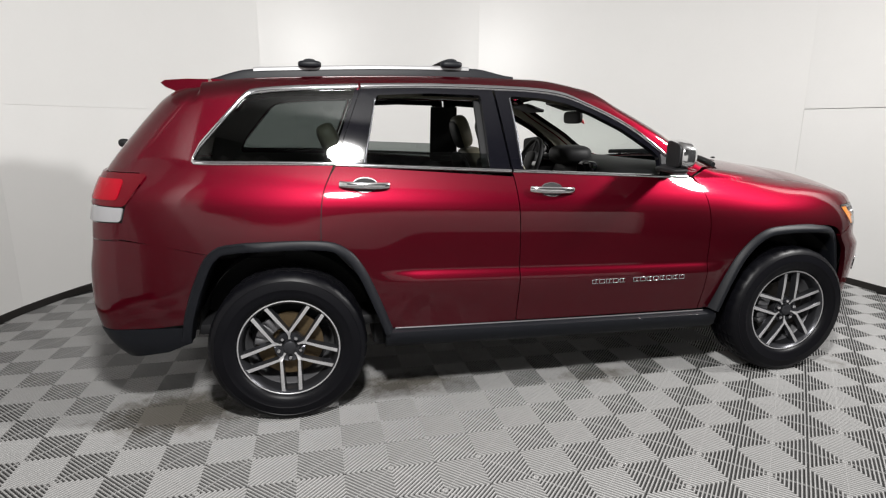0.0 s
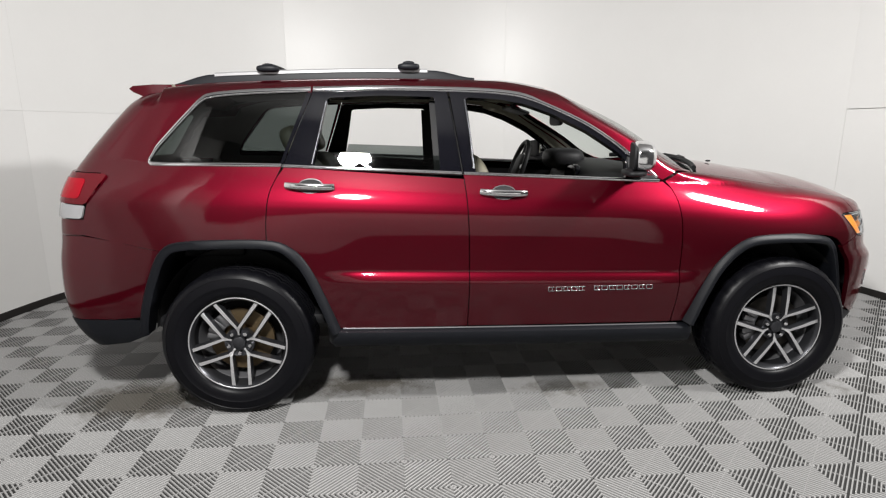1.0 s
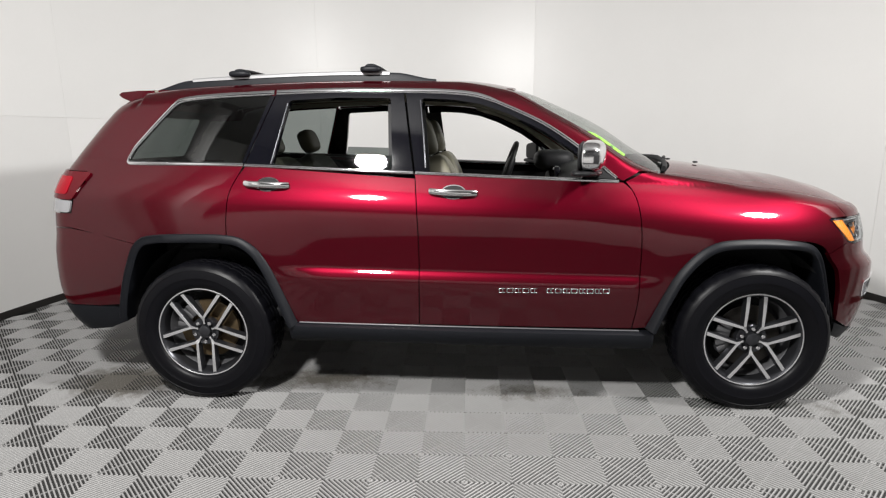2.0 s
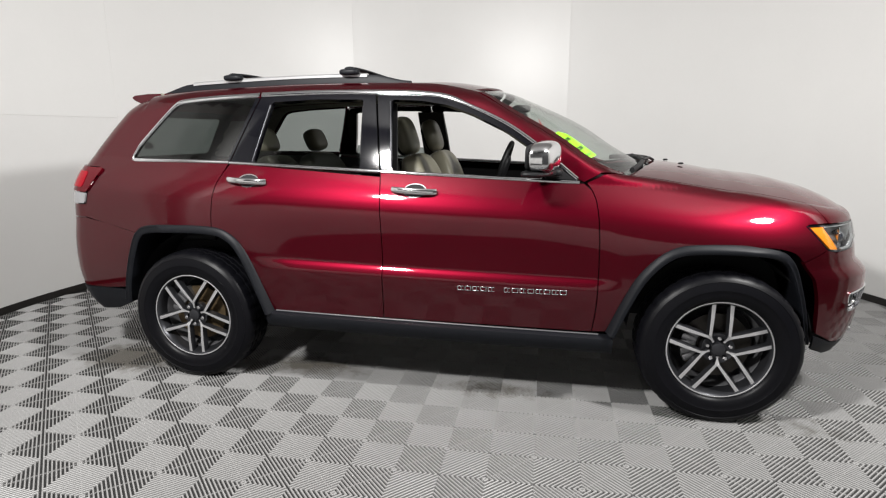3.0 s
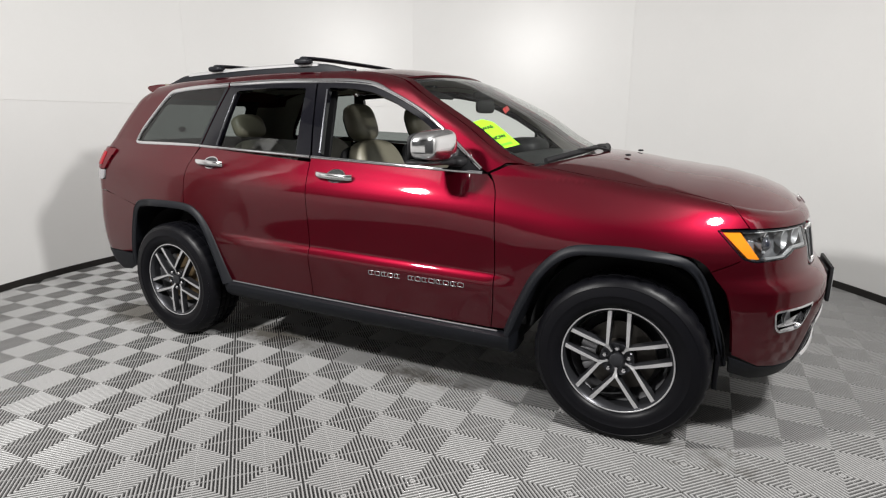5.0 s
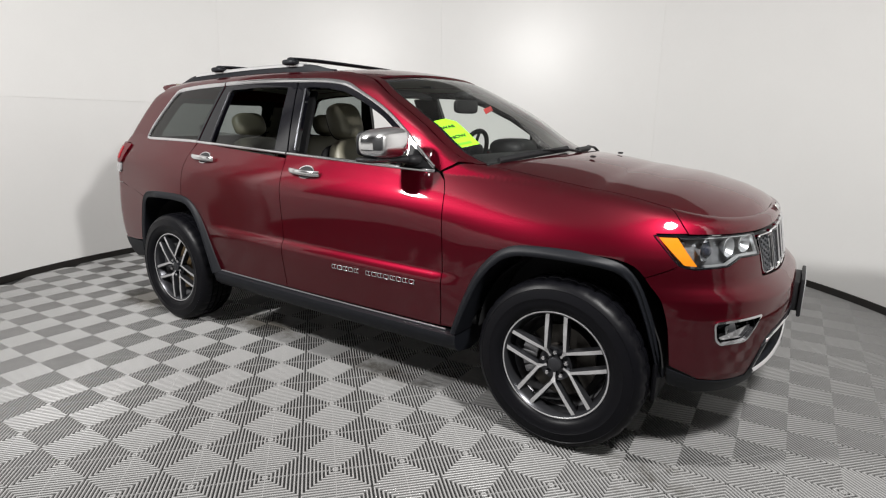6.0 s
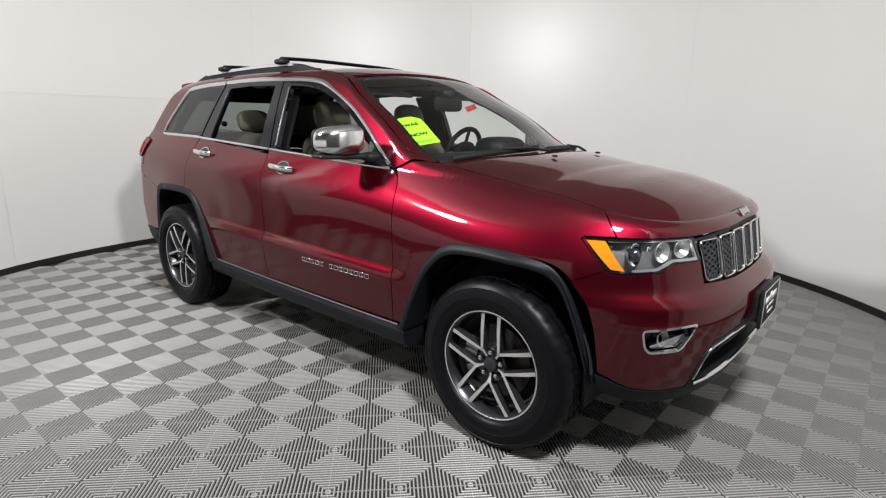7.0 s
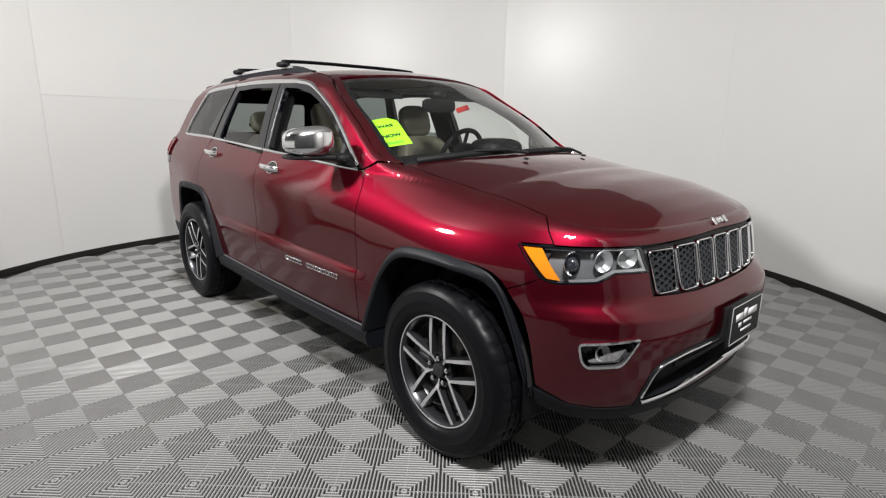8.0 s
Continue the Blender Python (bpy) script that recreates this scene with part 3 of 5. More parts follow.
panel("inner_lamp", body, rounded([(LA - 0.06, 1.218), (TB, 1.226), (TB, 1.135), (LB - 0.03, 1.128)], 0.02), material("bright_red_lens", (0.27, 0.0010, 0.009), 0.2, 0, 0.0, spec=0.22), None, "brighter red lens panel", both=True, parents=tails, step=0.03, off=0.015)

tg = [(TB + 0.03, 1.66), (TB + 0.03, 1.22)]
th = [(TB - 0.13, 1.575), (TB - 0.09, 1.305)]
panel("tailgate_trim", body, tg + TM(tg), CABIN, car, "black trim round the inside of the rear window", holes=[rounded(th + TM(th), 0.04)], step=0.05, off=-0.030, lip=0)

# nose: bumper cover below lamps and grille, with cut-outs
HL = [(0.838, 0.998), (0.66, 0.998), (0.535, 0.999), (0.512, 0.906), (0.64, 0.908), (0.668, 0.894), (0.70, 0.878), (0.804, 0.870), (0.822, 0.876), (0.835, 0.886)]
FOG = [(0.772, 0.660), (0.604, 0.680), (0.617, 0.650), (0.648, 0.574), (0.741, 0.566), (0.757, 0.588)]


def on_nose(poly):
    return [(u_at(abs(w), z) if w >= 0 else 2 * UC - u_at(abs(w), z), z) for w, z in poly]


MIR = lambda P: [(2 * UC - p[0], p[1]) for p in P][::-1]
HLU, FOGU = rounded(on_nose(HL), 0.012), rounded(on_nose(FOG), 0.025)
GR = [(0.522, 0.994), (0.25, 1.005), (0.0, 1.010), (-0.25, 1.005), (-0.522, 0.994), (-0.498, 0.816), (-0.25, 0.803), (0.0, 0.800), (0.25, 0.803), (0.498, 0.816)]
GRU = on_nose(GR)
LOW = [(0.535, 0.404), (0.529, 0.450), (0.508, 0.533), (0.467, 0.562), (0.319, 0.588), (0.0, 0.594), (-0.319, 0.588), (-0.467, 0.562), (-0.508, 0.533), (-0.529, 0.450), (-0.535, 0.404), (-0.392, 0.424), (-0.236, 0.449), (0.0, 0.462), (0.236, 0.449), (0.392, 0.424)]
LOWU = on_nose(LOW)
fa = [p for p in ARCH_F if p[0] >= SPLIT_F[0] - 1e-6 and p[1] > 0.435]
hb = on_nose(HL[3:][::-1])
gb = on_nose([(0.500, 0.816), (0.25, 0.803), (0.0, 0.800)])
half = [(2.6, 0.39), (2.32, 0.386), (2.2, 0.388), (2.05, 0.402)] + fa[::-1] + [(1.891, 0.874)] + hb + gb
cover = panel("front_bumper", body, inset(half + MIR(half)[1:], 0.002), PAINT, car, "dark red front bumper cover", holes=[FOGU, MIR(FOGU), LOWU], step=0.011, lip=0.025)[0]
lip_h = [(1.865, top_z(1.865) - 0.002), (1.960, 1.004)] + on_nose([(0.66, 1.003), (0.52, 1.004), (0.25, 1.010), (0.0, 1.015)])
tops = [(u, top_z(u) - 0.0005) for u in (1.93, 2.0, 2.1, 2.2, 2.3, 2.45, 2.6, 2.75, 2.9)]
panel("bonnet_lip", body, lip_h + MIR(lip_h)[1:] + MIR(tops)[1:] + tops[::-1], PAINT, car, "painted front edge of the bonnet", step=0.02, lip=0.02)
vh = [(1.862, 0.45), (1.885, 0.375), (2.05, 0.33), (2.3, 0.318), (2.6, 0.33)]
panel("front_valance", body, vh + MIR(vh) + MIR([(2.05, 0.398), (2.2, 0.384), (2.32, 0.382), (2.6, 0.386)]) + [(2.6, 0.386), (2.32, 0.382), (2.2, 0.384), (2.05, 0.398)], PLASTIC, car, step=0.05, off=0.003)

# dark shell just behind the skin, seen in the gaps and openings
sub = [(-2.4, 0.95), (-1.95, 0.93), (-1.275, 0.925), (-1.0, 0.62), (-0.93, 0.45), (0.92, 0.44), (1.05, 0.78), (1.2, 0.90), (1.7, 0.90), (1.86, 0.84), (1.95, 0.98), (1.9, 1.0), (1.3, 1.10), (0.85, 1.165), (-1.2, 1.255), (-2.4, 1.24)]
panel("inner_shell", body, sub, DARK, car, both=True, step=0.06, off=-0.02, lip=0)
panel("inner_bonnet", top, [(1.02, -0.99), (2.0, -0.99), (2.7, -0.98), (2.7, 0.98), (2.0, 0.99), (1.02, 0.99)], DARK, car, step=0.06, off=-0.025, lip=0)
panel("inner_nose", body, [(2.0, 0.97), (2.0, 0.40), (2 * UC - 2.0, 0.40), (2 * UC - 2.0, 0.97)], DARK, car, step=0.06, off=-0.07, lip=0)

# ---------------------------------------------------------------- wheels
def add_bar(bm, pts, w, y0, y1, bev=0.003):
    """A flat spoke along (x, z, y) points, w wide, from its face down to y1."""
    rows = []
    for i, (x, z, y, ww) in enumerate(pts):
        a = Vector(pts[max(0, i - 1)][:2])
        b = Vector(pts[min(len(pts) - 1, i + 1)][:2])
        n = (b - a).normalized()
        n = Vector((-n.y, n.x)) * ww * w / 2
        p = Vector((x, z))
        rows.append([bm.verts.new((q.x, yy, q.y)) for q, yy in ((p + n * 1.5, y + y1), (p + n, y + bev), (p + n * 0.85, y), (p - n * 0.85, y), (p - n, y + bev), (p - n * 1.5, y + y1))])
    for r, q in zip(rows, rows[1:]):
        for j in range(6):
            bm.faces.new((r[j], r[(j + 1) % 6], q[(j + 1) % 6], q[j]))
    bm.faces.new(rows[0][::-1])
    bm.faces.new(rows[-1])


def spoke_paths():
    out = []
    for k in range(5):
        al = (90 + 72 * k) * DEG
        d, n = Vector((math.cos(al), math.sin(al))), Vector((-math.sin(al), math.cos(al)))
        for s in (1, -1):
            hub = d * 0.031 + n * s * 0.026
            mid = d * 0.070 + n * s * 0.0440
            end = d * 0.2400 + n * s * 0.0415
            out.append([(hub.x, hub.y, 0.016, 0.40), (*(hub.lerp(mid, 0.6)), 0.011, 0.55), (mid.x, mid.y, 0.004, 0.78), (*(mid.lerp(end, 0.5)), 0.0, 0.98), (end.x, end.y, 0.002, 1.12)])
    return out


def spoke_mesh(pth):
    bm = bmesh.new()
    add_bar(bm, pth, 0.0192, 0, 0.034, 0.0022)
    bmesh.ops.recalc_face_normals(bm, faces=bm.faces)
    me = bpy.data.meshes.new("spoke")
    bm.normal_update()
    for f in bm.faces:
        f.material_index = 1 if f.normal.y < -0.9 else 0
    bm.to_mesh(me)
    bm.free()
    me.materials.append(GUNMETAL)
    me.materials.append(SATIN)
    return me


SPOKES = [spoke_mesh(p) for p in spoke_paths()]


def make_wheel(name, loc, turn, spin):
    """Alloy wheel whose face looks to -y, with tyre, brake and nuts."""
    m = Matrix.Translation(loc) @ pose(0, 0, 0, 0, 0, turn) @ pose(0, 0, 0, 0, spin, 0)
    bm = bmesh.new()
    add_lathe(bm, [(0.0, 0.030), (0.058, 0.030), (0.076, 0.020), (0.078, 0.05)], 40)
    add_lathe(bm, [(0.218, 0.07), (0.228, 0.020), (0.235, 0.002), (0.241, -0.006), (0.249, -0.006), (0.252, 0.004), (0.246, 0.010), (0.236, 0.03), (0.226, 0.20), (0.216, 0.20), (0.218, 0.07)], 72)
    w = part("wheel", bm, GUNMETAL, car, "five-double-spoke alloy wheel in dark grey with machined faces", sharp=30)
    w.matrix_local = m
    bm = bmesh.new()
    add_lathe(bm, [(0.2425, -0.0066), (0.2440, -0.0078), (0.2465, -0.0081), (0.2492, -0.0068)], 72)
    part("bright_lip", bm, SATIN, w, "bright machined rim lip")
    for k, me in enumerate(SPOKES):
        sp = new("spoke", me)
        sp.parent = w
    # tyre: 265/60 on an 18 inch rim
    prof = [(0.236, 0.215), (0.242, 0.232), (0.262, 0.246), (0.310, 0.250), (0.350, 0.240), (0.372, 0.222)]
    for k, y in enumerate((0.200, 0.160, 0.120, 0.080, 0.040)):
        if k:
            prof += [(0.388, y + 0.014), (0.378, y + 0.012), (0.378, y + 0.004), (0.3885, y + 0.002)]
        else:
            prof += [(0.383, y)]
    prof += [(0.385, 0.012), (0.374, -0.008), (0.362, -0.018), (0.352, -0.024), (0.350, -0.0225), (0.330, -0.028), (0.310, -0.031), (0.308, -0.0295), (0.290, -0.029), (0.272, -0.025), (0.258, -0.016), (0.251, -0.005), (0.247, 0.010), (0.237, 0.02)]
    bm = bmesh.new()
    add_lathe(bm, prof, 160)
    for v in bm.verts:                       # cross grooves of the tread
        r = math.hypot(v.co.x, v.co.z)
        i = round(math.atan2(v.co.z, v.co.x) / (2 * math.pi) * 160)
        if r > 0.381 and (i + (2 if v.co.y > 0.10 else 0)) % 5 == 0:
            v.co.x *= (r - 0.006) / r
            v.co.z *= (r - 0.006) / r
    for v in bm.verts:                       # flattened where it stands on the floor, with a slight bulge above
        q = m @ v.co
        if q.z < 0.05 and v.co.y < 0.02:
            q.y -= 0.007 * (1 - max(0.0, q.z) / 0.05) * math.copysign(1, -loc[1])
        q.z = max(q.z, 0.0006)
        v.co = m.inverted() @ q
    part("tyre", bm, RUBBER, w, "black all-terrain tyre", sharp=40)
    bm = bmesh.new()
    add_lathe(bm, [(0.0, 0.004), (0.026, 0.004), (0.031, 0.007), (0.033, 0.030)], 32)
    part("centre_cap", bm, GUNMETAL, w, "dark grey centre cap")
    for k in range(5):
        a = (90 + 72 * k) * DEG
        bm = bmesh.new()
        c = (0.056 * math.cos(a), 0, 0.056 * math.sin(a))
        add_lathe(bm, [(0.0, 0.002), (0.008, 0.002), (0.0115, 0.006), (0.0125, 0.034)], 6, c=c)
        part("wheel_nut", bm, CHROME, w, "chrome wheel nut", smooth=False)
    bm = bmesh.new()
    add_lathe(bm, [(0.07, 0.075), (0.165, 0.075), (0.165, 0.098), (0.07, 0.098), (0.07, 0.075)], 48)
    add_lathe(bm, [(0.0, 0.055), (0.075, 0.055), (0.08, 0.075)], 32)
    part("brake_disc", bm, RUST if loc[0] < 0 else DISC, w, "brake disc")
    bm = bmesh.new()
    for k in range(5):
        a = (150 + k * 14) * DEG
        add_box(bm, (0.135 * math.cos(a), 0.068, 0.135 * math.sin(a)), (0.075, 0.05, 0.035), 0.008, 2, pose(0, 0, 0, 0, -math.degrees(a), 0))
    part("brake_caliper", bm, STEEL, w, "cast brake caliper")
    bm = bmesh.new()
    add_lathe(bm, [(0.195, 0.16), (0.205, 0.13), (0.214, 0.06), (0.2175, 0.055), (0.2155, 0.2), (0.19, 0.2), (0.195, 0.16)], 56)
    part("wheel_barrel", bm, BARREL, w, "silver-grey inside of the wheel barrel")
    bm = bmesh.new()
    add_lathe(bm, [(0.0, 0.15), (0.197, 0.15), (0.197, 0.19), (0.0, 0.19)], 40)
    part("dust_shield", bm, DARK, w, "black brake dust shield")
    return w


WZ = 0.382
make_wheel("wheel", (AX, -0.922, WZ), 0, 0)
make_wheel("wheel", (-AX + 0.004, -0.936, WZ), 0, 36)
make_wheel("wheel", (AX, 0.922, WZ), 180, 10)
make_wheel("wheel", (-AX + 0.004, 0.936, WZ), 180, 50)


# ---------------------------------------------------------------- arch trims, sills, underside
def arch_trim(pts, w_out, lead):
    def build():
        bm = bmesh.new()
        rows = []
        n = len(pts)
        for i, p in enumerate(pts):
            a, b = Vector(pts[max(0, i - 1)]), Vector(pts[min(n - 1, i + 1)])
            t = (b - a).normalized()
            o = Vector((-t.y, t.x)) * lead
            p = Vector(p)

            def at(d, w):
                q = p + o * d
                return bm.verts.new((q.x, -w, q.y))

            def skin(d):
                q = p + o * d
                return -body(q.x, q.y).y
            k = skin(0.012)
            g = 1 - 0.5 * smoothstep(AX + 0.22, AX + 0.38, p.x)
            e = max(k + 0.012, w_out - 0.8 * max(0, abs(p.x) - AX - 0.1) ** 1.5)
            rows.append([at(0.012, k - 0.015), at(0.010, k + 0.004), at(0.004, k + 0.010), at(-0.008 * g, e - 0.006), at(-0.022 * g, e), at(-0.034 * g, e - 0.006), at(-0.038 * g, e - 0.03), at(-0.04 * g, 0.60 if p.y > 0.55 else 0.80)])
        for r, q in zip(rows, rows[1:]):
            for j in range(7):
                bm.faces.new((r[j], r[j + 1], q[j + 1], q[j]))
        return bm
    return build


both_sides("wheel_arch_trim", arch_trim(ARCH_F, 0.962, 1), PLASTIC, (car, car), "dark grey plastic wheel arch trim", sharp=50)
both_sides("wheel_arch_trim", arch_trim(ARCH_R, 0.962, 1), PLASTIC, (car, car), "dark grey plastic wheel arch trim", sharp=50)


def sill():
    bm = bmesh.new()
    prof = [(0.895, 0.438), (0.925, 0.436), (0.945, 0.425), (0.948, 0.405), (0.935, 0.36), (0.905, 0.335), (0.80, 0.315), (0.70, 0.33), (0.70, 0.43)]
    rows = [[bm.verts.new((x, -w - 0.012 * (0.5 - abs(x + 0.0)), z - 0.012 * (x + 0.9))) for w, z in prof] for x in [-0.97 + 0.06 * i for i in range(33)]]
    for r, q in zip(rows, rows[1:]):
        for j in range(len(prof) - 1):
            bm.faces.new((r[j], r[j + 1], q[j + 1], q[j]))
    bm.faces.new(rows[0])
    bm.faces.new(rows[-1][::-1])
    return bm


both_sides("sill", sill, PLASTIC, (car, car), "dark grey plastic sill", sharp=40)


def sill_line():
    bm = bmesh.new()
    path = [Vector((x, body(x, 0.445).y - 0.003, 0.441 - 0.012 * (x + 0.9))) for x in [-0.92 + 0.1 * i for i in range(19)]]
    add_sweep(bm, frames(path), circle(0.0045, 8))
    return bm


both_sides("sill_moulding", sill_line, BARREL, (car, car), "thin bright sill moulding")


def liner(ax):
    def build():
        bm = bmesh.new()
        rows = []
        for i in range(25):
            a = math.pi * (0.03 + 0.94 * i / 24)
            rows.append([bm.verts.new((ax + 0.435 * math.cos(a), -w, 0.40 + 0.47 * math.sin(a))) for w in (0.84, 0.60)])
        for r, q in zip(rows, rows[1:]):
            bm.faces.new((r[0], r[1], q[1], q[0]))
        vs = [r[1] for r in rows]
        bm.faces.new(vs)
        return bm
    return build


for ax in (AX, -AX):
    both_sides("wheel_arch_liner", liner(ax), DARK, (car, car), "black wheel arch liner")
bm = bmesh.new()
add_box(bm, (-0.05, 0, 0.36), (1.95, 1.5, 0.16), 0.03)
add_box(bm, (-1.75, 0, 0.46), (1.2, 1.15, 0.2), 0.05)
add_box(bm, (1.65, 0, 0.42), (1.0, 1.15, 0.22), 0.05)
add_sweep(bm, frames([Vector((-AX, y, 0.385)) for y in (-0.8, 0, 0.8)]), circle(0.045, 12))
add_sweep(bm, frames([Vector((AX, y, 0.36)) for y in (-0.8, 0, 0.8)]), circle(0.04, 12))
part("underbody", bm, DARK, car, "black underbody with axles")


def mud_flap():
    bm = bmesh.new()
    add_box(bm, (1.862, -0.735, 0.375), (0.022, 0.20, 0.17), 0.008, 2)
    return bm


both_sides("mud_flap", mud_flap, RUBBER, (car, car), "black flap behind the front bumper")


# ---------------------------------------------------------------- windows and bright trim
def trim(path2, r_out, width, name, mat, parents, label, closed=False, off=0.004):
    """A flat-oval strip along (u, z) points on the skin."""
    def build():
        bm = bmesh.new()
        rows = []
        n = len(path2)
        for i, p in enumerate(path2):
            a = Vector(path2[i - 1]) if (i or closed) else Vector(p)
            b = Vector(path2[(i + 1) % n]) if (i < n - 1 or closed) else Vector(p)
            t = (b - a).normalized()
            o = Vector((-t.y, t.x))
            row = []
            for d, h in ((-1, -0.008), (-1, 0.2), (-0.6, 0.85), (0, 1), (0.6, 0.85), (1, 0.2), (1, -0.008)):
                q = Vector(p) + o * d * width / 2
                s = body(q.x, q.y)
                e = 0.003
                nn = (body(q.x + e, q.y) - body(q.x - e, q.y)).cross(body(q.x, q.y + e) - body(q.x, q.y - e)).normalized()
                row.append(bm.verts.new(s + nn * (r_out * h if h > 0 else h)))
            rows.append(row)
        for i in range(n if closed else n - 1):
            r, q = rows[i], rows[(i + 1) % n]
            for j in range(6):
                bm.faces.new((r[j], r[j + 1], q[j + 1], q[j]))
        return bm
    return both_sides(name, build, mat, parents, label, sharp=60)


panel("rear_pillar_cover", body, [(-1.21, 1.286), (-1.080, 1.638), (-1.057, 1.638), (-1.194, 1.286)], BLACK, car, "gloss black pillar cover", both=True, step=0.03, off=0.003, lip=0.003)
panel("quarter_window", body, inset(QWIN, 0.004), PRIVACY, car, "dark tinted quarter window", both=True, step=0.05, off=-0.004, lip=0)
open_ring = catmull([(-1.200, 1.2815), (-1.50, 1.2875), (-1.80, 1.2905), (-1.868, 1.298), (-1.866, 1.316), (-1.76, 1.440), (-1.66, 1.554), (-1.612, 1.603), (-1.555, 1.624), (-1.36, 1.640), (-1.062, 1.652)], 0.02)
trim([(p.x, p.y) for p in open_ring], 0.009, 0.020, "window_chrome", CHROME, (car, car), "chrome window surround")
trim(tup(WIN_TOP)[:-1], 0.009, 0.020, "window_chrome", CHROME, (car, car), "chrome window top moulding")
trim([(x, belt(x) + 0.004) for x in [-1.195 + 0.1 * i for i in range(10)] + [-0.296]], 0.010, 0.018, "belt_moulding", CHROME, rear_doors, "chrome waist moulding")
trim([(x, belt(x) + 0.004) for x in [-0.284 + 0.1 * i for i in range(10)] + [0.70, 0.755]], 0.010, 0.018, "belt_moulding", CHROME, front_doors, "chrome waist moulding")


# black window frames of the doors, with their openings
RW_OUT = [(-1.192, belt(-1.19) + 0.008), (-1.054, 1.642), (-0.70, 1.650), (-0.358, 1.645), (-0.297, belt(-0.3) + 0.008)]
RW_IN = rounded([(-1.045, belt(-1.04) + 0.012), (-0.975, 1.618), (-0.70, 1.630), (-0.425, 1.624), (-0.405, belt(-0.4) + 0.012)], 0.02)
FW_OUT = [(-0.284, belt(-0.28) + 0.008), (-0.346, 1.645)] + [(p[0], p[1] - 0.010) for p in tup(WIN_TOP) if p[0] > -0.33 and p[0] < 0.745] + [(0.75, belt(0.75) + 0.006)]
FW_IN = rounded([(-0.225, belt(-0.22) + 0.012), (-0.262, 1.622), (-0.09, 1.612), (0.05, 1.588), (0.19, 1.538), (0.37, 1.450), (0.52, 1.350), (0.575, 1.305), (0.575, belt(0.57) + 0.012)], 0.02)
panel("window_frame", body, RW_OUT, BLACK, None, "gloss black window frame and pillar", both=True, parents=rear_doors, holes=[RW_IN], step=0.04, off=-0.002, lip=0.03)
panel("window_frame", body, FW_OUT, BLACK, None, "gloss black window frame and pillar", both=True, parents=front_doors, holes=[FW_IN], step=0.04, off=-0.002, lip=0.03)
trim([(p[0], p[1]) for p in ((-1.052, 1.285), (-1.02, 1.42), (-0.983, 1.60))], 0.006, 0.010, "window_channel", GUNMETAL, rear_doors, "bright window channel edge")
trim([(p[0], p[1]) for p in ((-0.232, 1.26), (-0.245, 1.42), (-0.268, 1.61))], 0.006, 0.010, "window_channel", GUNMETAL, front_doors, "bright window channel edge")
panel("window_pane", body, [(-1.055, 1.25), (-1.02, 1.352), (-0.41, 1.330), (-0.40, 1.22)], PRIVACY, None, "tinted window glass wound most of the way down", both=True, parents=rear_doors, step=0.06, off=-0.016, lip=0.004)


# ---------------------------------------------------------------- handles, mirrors, rails
def handle(x, z):
    def build():
        bm = bmesh.new()
        pts = []
        for i in range(13):
            t = i / 12
            s = body(x + 0.235 * t, z - 0.010 * t)
            pts.append(s + Vector((0, -0.012 - 0.026 * math.sin(math.pi * t) ** 0.5, 0)))
        rows = frames(pts)
        add_sweep(bm, rows, circle(0.0095, 14, 0.0165))
        return bm
    return build


def handle_cup(x, z):
    pts = [(x + 0.12 + 0.058 * math.cos(a), z - 0.006 + 0.031 * math.sin(a)) for a in [2 * math.pi * i / 24 for i in range(24)]]
    return pts


for xs, zs, par in ((-1.175, 1.188, rear_doors), (-0.205, 1.148, front_doors)):
    both_sides("handle", handle(xs, zs), HANDLE, par, "chrome pull handle")
    rim = handle_cup(xs, zs)
    panel("handle_bezel", body, inset(rim, -0.005), CHROME, None, "thin chrome handle bezel", both=True, parents=par, holes=[rim], step=0.012, off=0.0025, lip=0.002)
    # Shade of the hand hollow, coloured as a flat oval on the skin.
    panel("handle_recess_shade", body, handle_cup(xs, zs), DARK, None, "flat dark oval for the shade in the handle recess", both=True, parents=par, step=0.02, off=0.0012, lip=0)


def blob(c, s, power=3.0, seg=24, rings=16, bend=None):
    """A rounded block (superellipsoid) mesh."""
    bm = bmesh.new()
    f = lambda v: math.copysign(abs(v) ** (2 / power), v)
    rows = []
    for i in range(rings + 1):
        ph = -math.pi / 2 + math.pi * i / rings
        row = []
        for j in range(seg):
            th = 2 * math.pi * j / seg
            p = Vector((f(math.cos(ph)) * f(math.cos(th)) * s[0] / 2, f(math.cos(ph)) * f(math.sin(th)) * s[1] / 2, f(math.sin(ph)) * s[2] / 2))
            if bend:
                p = bend(p)
            row.append(bm.verts.new(p + Vector(c)))
        rows.append(row)
    for r, q in zip(rows, rows[1:]):
        for j in range(seg):
            bm.faces.new((r[j], r[(j + 1) % seg], q[(j + 1) % seg], q[j]))
    bmesh.ops.remove_doubles(bm, verts=bm.verts, dist=1e-5)
    return bm


MX, MY, MZ = 0.56, -1.01, 1.318


def mirror_bend(p):
    """Door mirror housing: swept back outwards, deeper below, with a flattened rear face."""
    x = p.x if p.x > 0 else p.x * 0.55
    return Vector((x + 0.010 + 0.30 * p.y, p.y, p.z * (1 + 0.9 * p.y) + 0.05 * p.y))


def mirror_cap():
    return blob((MX, MY, MZ + 0.006), (0.150, 0.226, 0.144), 3.2, 40, 26, mirror_bend)


